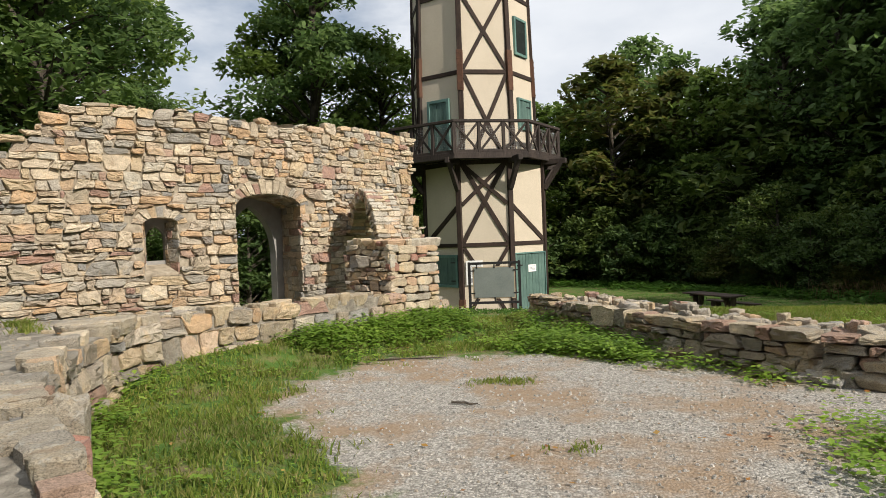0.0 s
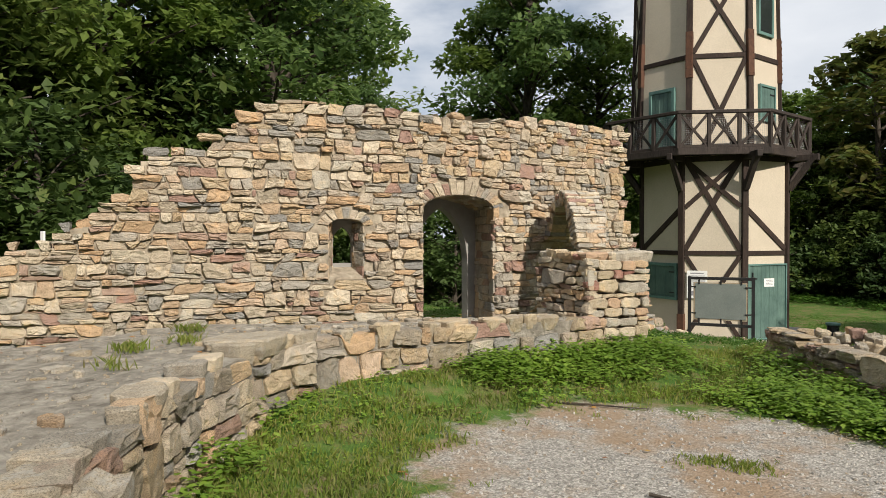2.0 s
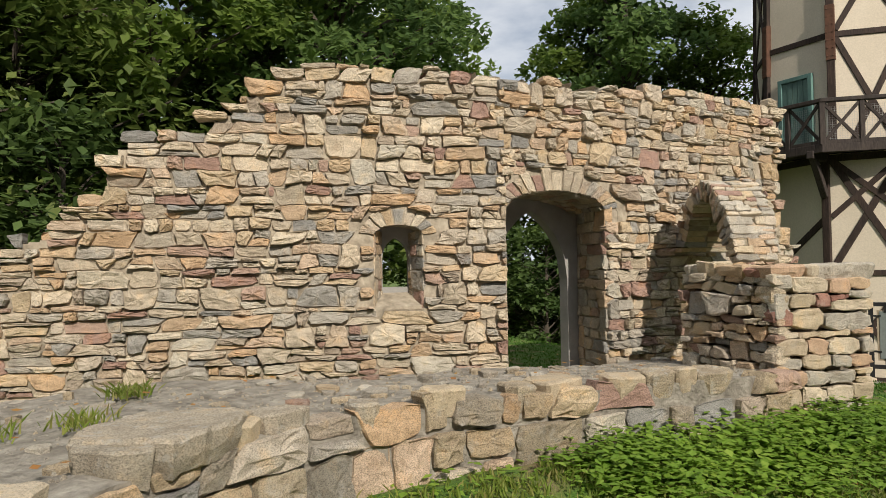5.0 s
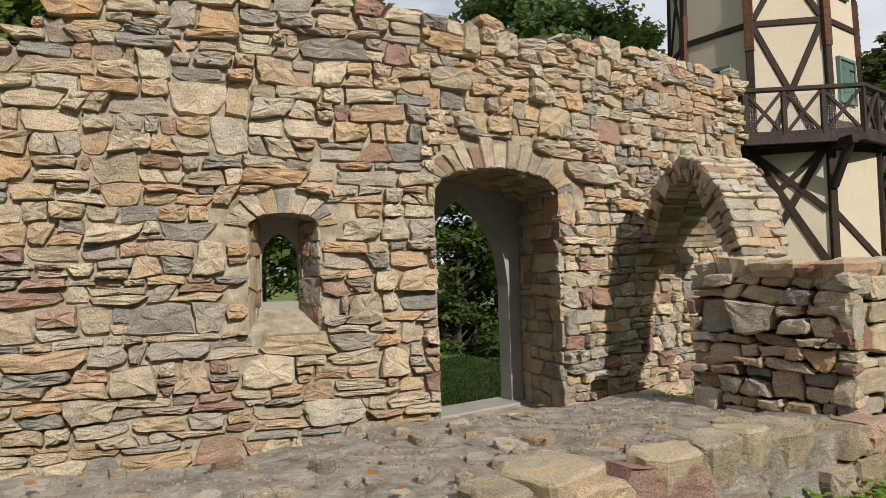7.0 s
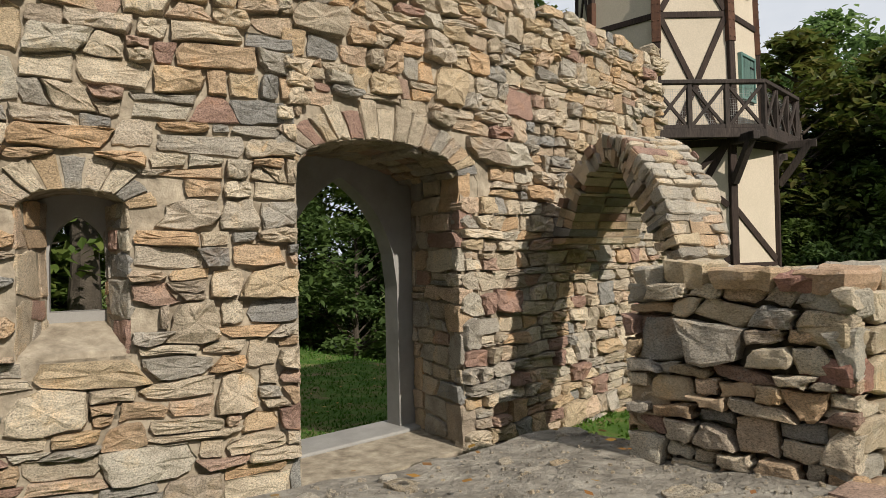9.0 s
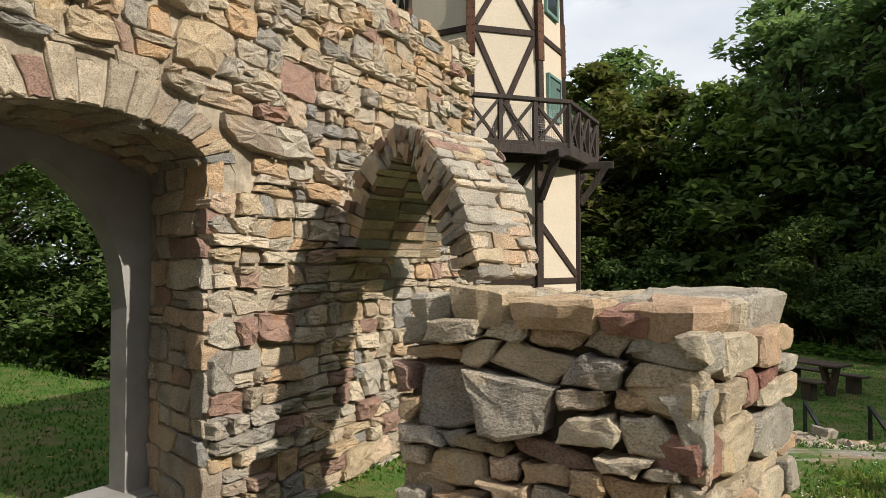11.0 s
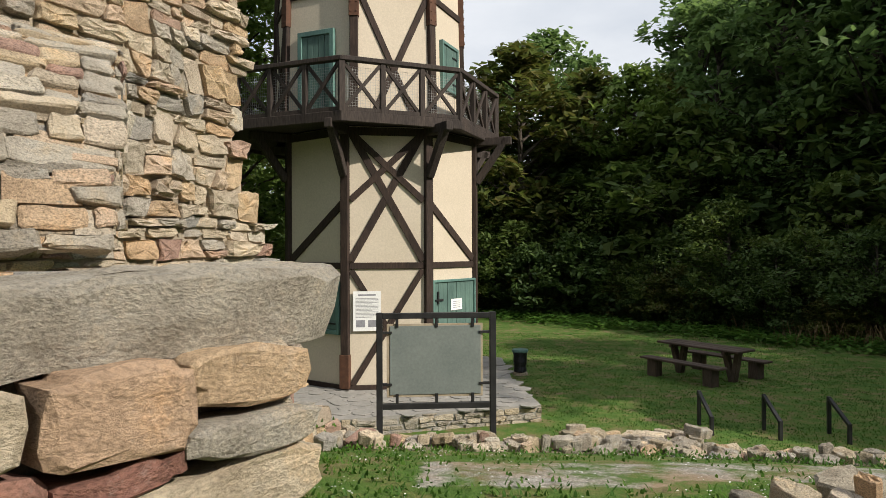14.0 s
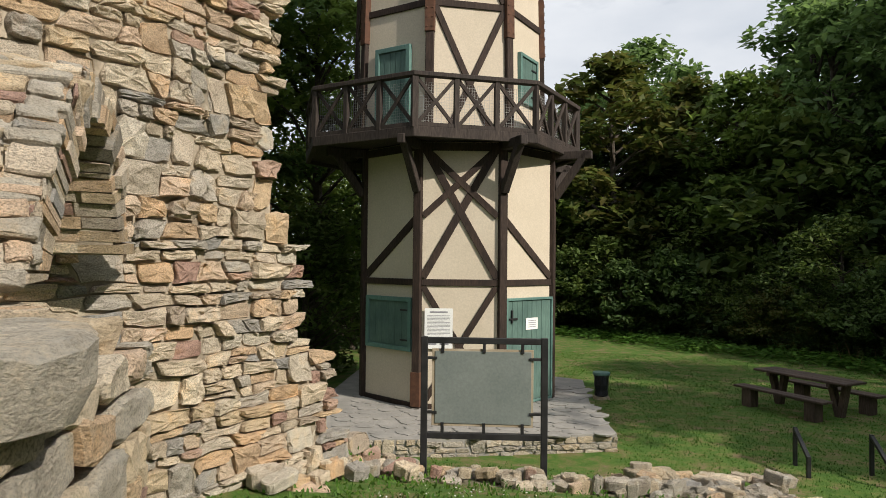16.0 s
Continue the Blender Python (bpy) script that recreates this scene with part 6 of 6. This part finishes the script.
# thick undergrowth behind the lawn's edge
for i in range(30):
    t = i / 29
    plant(shrubs[0 if i % 3 else 1], 1.0 + 27 * t + r.uniform(-.8, .8), 50.5 - 23 * t ** 1.25 + r.uniform(-1, 1), r.uniform(1.7, 2.3), r, EDGE)


# ---- grass, weeds, leaves and pebbles ----
def blades(name, label, spots, mat, per, h, spread, seed, width=0.006, lean=0.5):
    r = random.Random(seed)
    vs, fs = [], []
    for x, y, z in spots:
        for _ in range(per):
            px, py = x + r.gauss(0, spread), y + r.gauss(0, spread)
            hh = h * r.uniform(0.4, 1.2)
            an = r.uniform(0, 6.283)
            dx, dy = math.cos(an), math.sin(an)
            l = hh * r.uniform(0.1, lean)
            w = width * r.uniform(0.7, 1.5)
            k = len(vs)
            vs += [(px - dy * w, py + dx * w, z), (px + dy * w, py - dx * w, z), (px + dx * l * .45 + dy * w * .7, py + dy * l * .45 - dx * w * .7, z + hh * .6), (px + dx * l, py + dy * l, z + hh), (px + dx * l * .45 - dy * w * .7, py + dy * l * .45 + dx * w * .7, z + hh * .6)]
            fs.append((k, k + 1, k + 2, k + 3, k + 4))
    return tagged(raw_part(name, vs, fs, mat), label, "grass", kind="stuff")


def weeds(name, label, spots, mat, seed, size=0.05, per=26, h=0.22, spread=0.12):
    r = random.Random(seed)
    vs, fs = [], []
    for x, y, z in spots:
        top = h * r.uniform(0.5, 1.2)
        for i in range(per):
            p = Vector((x + r.gauss(0, spread), y + r.gauss(0, spread), z + top * r.uniform(0.1, 1.0)))
            an = r.uniform(0, 6.283)
            a = Vector((math.cos(an), math.sin(an), r.uniform(-.35, .25))).normalized()
            b = Vector((0, 0, 1)).cross(a).normalized()
            s = size * r.uniform(.6, 1.4)
            k = len(vs)
            vs += [p, p + a * s * .45 + b * s * .38, p + a * s * 1.1 - Vector((0, 0, s * .12)), p + a * s * .45 - b * s * .38]
            fs.append((k, k + 1, k + 2, k + 3))
    return tagged(raw_part(name, vs, fs, mat), label, "weeds", kind="stuff")


r = random.Random(91)
near, mid_, tufts = [], [], []
for _ in range(9000):
    x, y = r.uniform(-3.0, 6.5), r.uniform(1.5, 12.5)
    g = gravel_amount(x, y) + 0.28 * noise.noise(Vector((x * 1.3, y * 1.3, 3))) + 0.1 * noise.noise(Vector((x * 5, y * 5, 3)))
    q = Vector((x, y, 0)) - P1
    if g < 0.42 and not (q.dot(NB) < 2.6 and q.dot(UB) < 5) and (x > -2.35 or y < 2) and (y > 2.5 or x > 0.5):
        near.append((x, y, ground_z(x, y)))
    elif g < 0.72 and r.random() < 0.05:
        tufts.append((x, y, ground_z(x, y)))
blades("meadow_grass", "uneven green grass between wall and gravel", near, blade_m, 17, 0.06, 0.06, 1, 0.0055, 1.0)
weeds("clover", "low clover and small leaves among the grass", [p for i, p in enumerate(near) if i % 3 == 0], nettle_m, 15, 0.022, 12, 0.05, 0.07)
blades("gravel_tufts", "small grass tufts growing through the gravel", tufts + [(0.62 + r.gauss(0, .12), 6.7 + r.gauss(0, .07), 0.0) for _ in range(40)] + [(1.25 + r.gauss(0, .05), 4.9 + r.gauss(0, .05), 0.02) for _ in range(8)], blade_m, 10, 0.035, 0.04, 2, 0.005, 1.2)
dry_spots = [p for p in near if noise.noise(Vector((p[0] * 1.7, p[1] * 1.7, 8))) > 0.16]
blades("dry_grass", "yellowed dry grass patches beside the gravel", dry_spots, straw_grass_m, 6, 0.04, 0.06, 23, 0.003, 1.3)
clump = [p for p in near if noise.noise(Vector((p[0] * 1.3, p[1] * 1.3, 15))) > 0.22]
weeds("ground_weeds", "bright leafy weeds in clumps among the grass", clump[::3], nettle_m, 29, 0.04, 10, 0.1, 0.06)
lawn = []
for _ in range(11000):
    x, y = r.uniform(-3, 11), 12 + 22 * r.random() ** 1.4
    if -4.7 < x < 1.2 and 19.9 < y < 28 or gravel_amount(x, y) > 0.45 and r.random() < .85:
        continue
    lawn.append((x, y, ground_z(x, y)))
blades("lawn_grass", "short mown lawn grass", lawn, lawn_m, 7, 0.032, 0.12, 3, 0.009, 1.2)
stalks = []
for _ in range(150):
    t = r.choice((0.56, 0.66, 0.74, 0.8)) + r.gauss(0, .025)
    x, y = 22.5 * t + r.gauss(-.6, .9), 43.5 - 22.0 * t ** 1.25 + r.gauss(-.6, .9)
    stalks.append((x, y, ground_z(x, y)))
blades("dry_stalks", "tall dry brown stalks at the lawn's edge", stalks, straw_m, 9, 0.75, 0.5, 8, 0.01, 0.5)
verge = []
for _ in range(900):
    t = r.uniform(0.0, 1.0)
    x, y = 22.5 * t + r.gauss(-1.5, .7), 43.5 - 22.0 * t ** 1.25 + r.gauss(-1.5, .7)
    verge.append((x, y, ground_z(x, y)))
weeds("verge_weeds", "low leafy ground cover along the lawn's edge", verge, lawn_m, 17, 0.16, 16, 0.35, 0.35)
flowers = [(r.uniform(-1.5, 1.8), r.uniform(11.5, 14.6)) for _ in range(130)]
weeds("daisies", "scattered small white flowers in the grass", [(x, y, ground_z(x, y) + 0.02) for x, y in flowers], paper_m, 19, 0.012, 3, 0.035, 0.03)
rear = []
for _ in range(5000):
    x, y = r.uniform(-13, -4), r.uniform(9, 20)
    q = Vector((x, y, 0)) - P1
    if q.dot(NB) < -1.1:
        rear.append((x, y, ground_z(x, y)))
blades("lawn_grass", "short grass behind the ruined wall", rear, lawn_m, 6, 0.035, 0.12, 4, 0.008, 1.2)
spots = []
for _ in range(620):
    t = r.random()
    if t < 0.45:      # along the low wall's foot and the pier
        u = r.uniform(-1.2, 1.7)
        p = at_b(u, 2.62 + abs(r.gauss(0, 0.3)))
    elif t < 0.9:     # before the ruined wall
        s = r.random()
        p = Vector((0.8, 9.1, 0)).lerp(Vector((3.3, 6.8, 0)), s) + Vector((-.3 * r.random(), -.45 * r.random(), 0)) if s < .5 or r.random() < .12 else Vector((1.2 + r.gauss(0, .5), 8.6 + r.gauss(0, .3), 0))
    else:
        p = Vector((2.75 + r.uniform(-.1, 1.0), 4.6 + r.uniform(-.8, 1.0), 0))
    spots.append((p.x, p.y, ground_z(p.x, p.y)))
for _ in range(150):
    s = 0.5 * r.random() ** 1.2
    p = Vector((0.95, 10.3, 0)).lerp(Vector((3.4, 7.0, 0)), s) + Vector((r.gauss(-.1, .25), r.gauss(-.1, .25), 0))
    spots.append((p.x, p.y, ground_z(p.x, p.y) + r.uniform(0.0, 0.12)))
for _ in range(60):
    a, d = front_at(r.uniform(0.8, total - 1.5))
    spots.append((a.x + d.y * 0.12 + r.gauss(0, .05), a.y - d.x * 0.12 + r.gauss(0, .05), r.uniform(-.02, .15)))
weeds("weeds", "leafy green nettles and ground ivy along the wall's foot", spots, nettle_m, 5, 0.048, 38, 0.17, 0.1)
top_spots = []
for t, w, n in ((0.36, 0.5, 14), (0.42, 0.42, 8), (0.46, 0.75, 14), (0.3, 0.3, 4)):
    for _ in range(n):
        q = along(FRONT, t + r.gauss(0, .008)).lerp(along(BACK, t), w + r.gauss(0, .03))
        top_spots.append((q.x, q.y, q.z - 0.03))
blades("wall_top_grass", "tufts of grass growing on the low wall's top", top_spots, blade_m, 12, 0.07, 0.06, 6, 0.005, 1.3)
vs, fs = [], []
for _ in range(300):
    if r.random() < 0.3:
        t = r.random()
        q = along(FRONT, t).lerp(along(BACK, t), r.uniform(0.1, 0.95))
        p = Vector((q.x, q.y, q.z + 0.012))
    elif r.random() < .6:
        x, y = r.uniform(-2.2, 4.5), r.uniform(2.5, 9.5)
        p = Vector((x, y, ground_z(x, y) + 0.02))
        if (p - P1).dot(NB) < 2.7:
            continue
    else:
        x, y = r.uniform(-9, -5), r.uniform(10.5, 16)
        p = Vector((x, y, ground_z(x, y) + 0.03))
    an, s = r.uniform(0, 6.28), r.uniform(0.012, 0.032)
    a, b = Vector((math.cos(an), math.sin(an), r.uniform(-.2, .2))) * s, Vector((-math.sin(an), math.cos(an), r.uniform(-.2, .2))) * s * .7
    k = len(vs)
    vs += [p - a, p + b, p + a, p - b]
    fs.append((k, k + 1, k + 2, k + 3))
tagged(raw_part("fallen_leaves", vs, fs, dry_leaf_m), "scattered orange and brown fallen leaves", "leaves", kind="stuff")
vs, fs = [], []
for _ in range(5200):
    x, y = r.uniform(-1.3, 4.2), r.uniform(2.6, 8.0)
    if gravel_amount(x, y) + .25 * noise.noise(Vector((x * 1.3, y * 1.3, 3))) < 0.52:
        continue
    s, z = r.uniform(0.006, 0.016), ground_z(x, y)
    k = len(vs)
    n = 5
    for i in range(n):
        an = 2 * math.pi * i / n + r.uniform(-.3, .3)
        vs.append((x + s * math.cos(an), y + s * math.sin(an), z - .002))
    for i in range(n):
        an = 2 * math.pi * i / n + r.uniform(-.3, .3)
        vs.append((x + s * .6 * math.cos(an), y + s * .6 * math.sin(an), z + s * r.uniform(.6, 1.0)))
    fs += [(k + i, k + (i + 1) % n, k + n + (i + 1) % n, k + n + i) for i in range(n)] + [tuple(range(k + n, k + 2 * n))]
pebble_m = stone_material("pale gravel pebbles", [(0.34, 0.33, 0.31), (0.42, 0.4, 0.37), (0.28, 0.27, 0.25), (0.46, 0.44, 0.41), (0.34, 0.3, 0.25)], 0.2)
tagged(raw_part("pebbles", vs, fs, pebble_m), "loose pale gravel pebbles", "gravel", kind="stuff")
# fallen twigs on the gravel's edge
for x, y, L, an in ((-0.6, 7.75, 1.0, 12), (0.45, 5.9, 0.25, -20), (1.9, 7.9, 0.5, 40)):
    tv, tf = [], []
    pts = [Vector((x + L * (i / 5 - .5) * math.cos(math.radians(an)) + r.uniform(-.02, .02), y + L * (i / 5 - .5) * math.sin(math.radians(an)) + r.uniform(-.02, .02), ground_z(x, y) + .02)) for i in range(6)]
    tube_into(tv, tf, pts, [0.012, .011, .01, .009, .007, .004], 6)
    tagged(raw_part("twig", tv, tf, bark_m), "dry brown fallen twig on the gravel", "twig", group="fallen twigs")
for ob in kinds + shrubs + kinds_far + shrubs_far:
    for o in (*ob.children_recursive, ob):
        bpy.data.objects.remove(o)
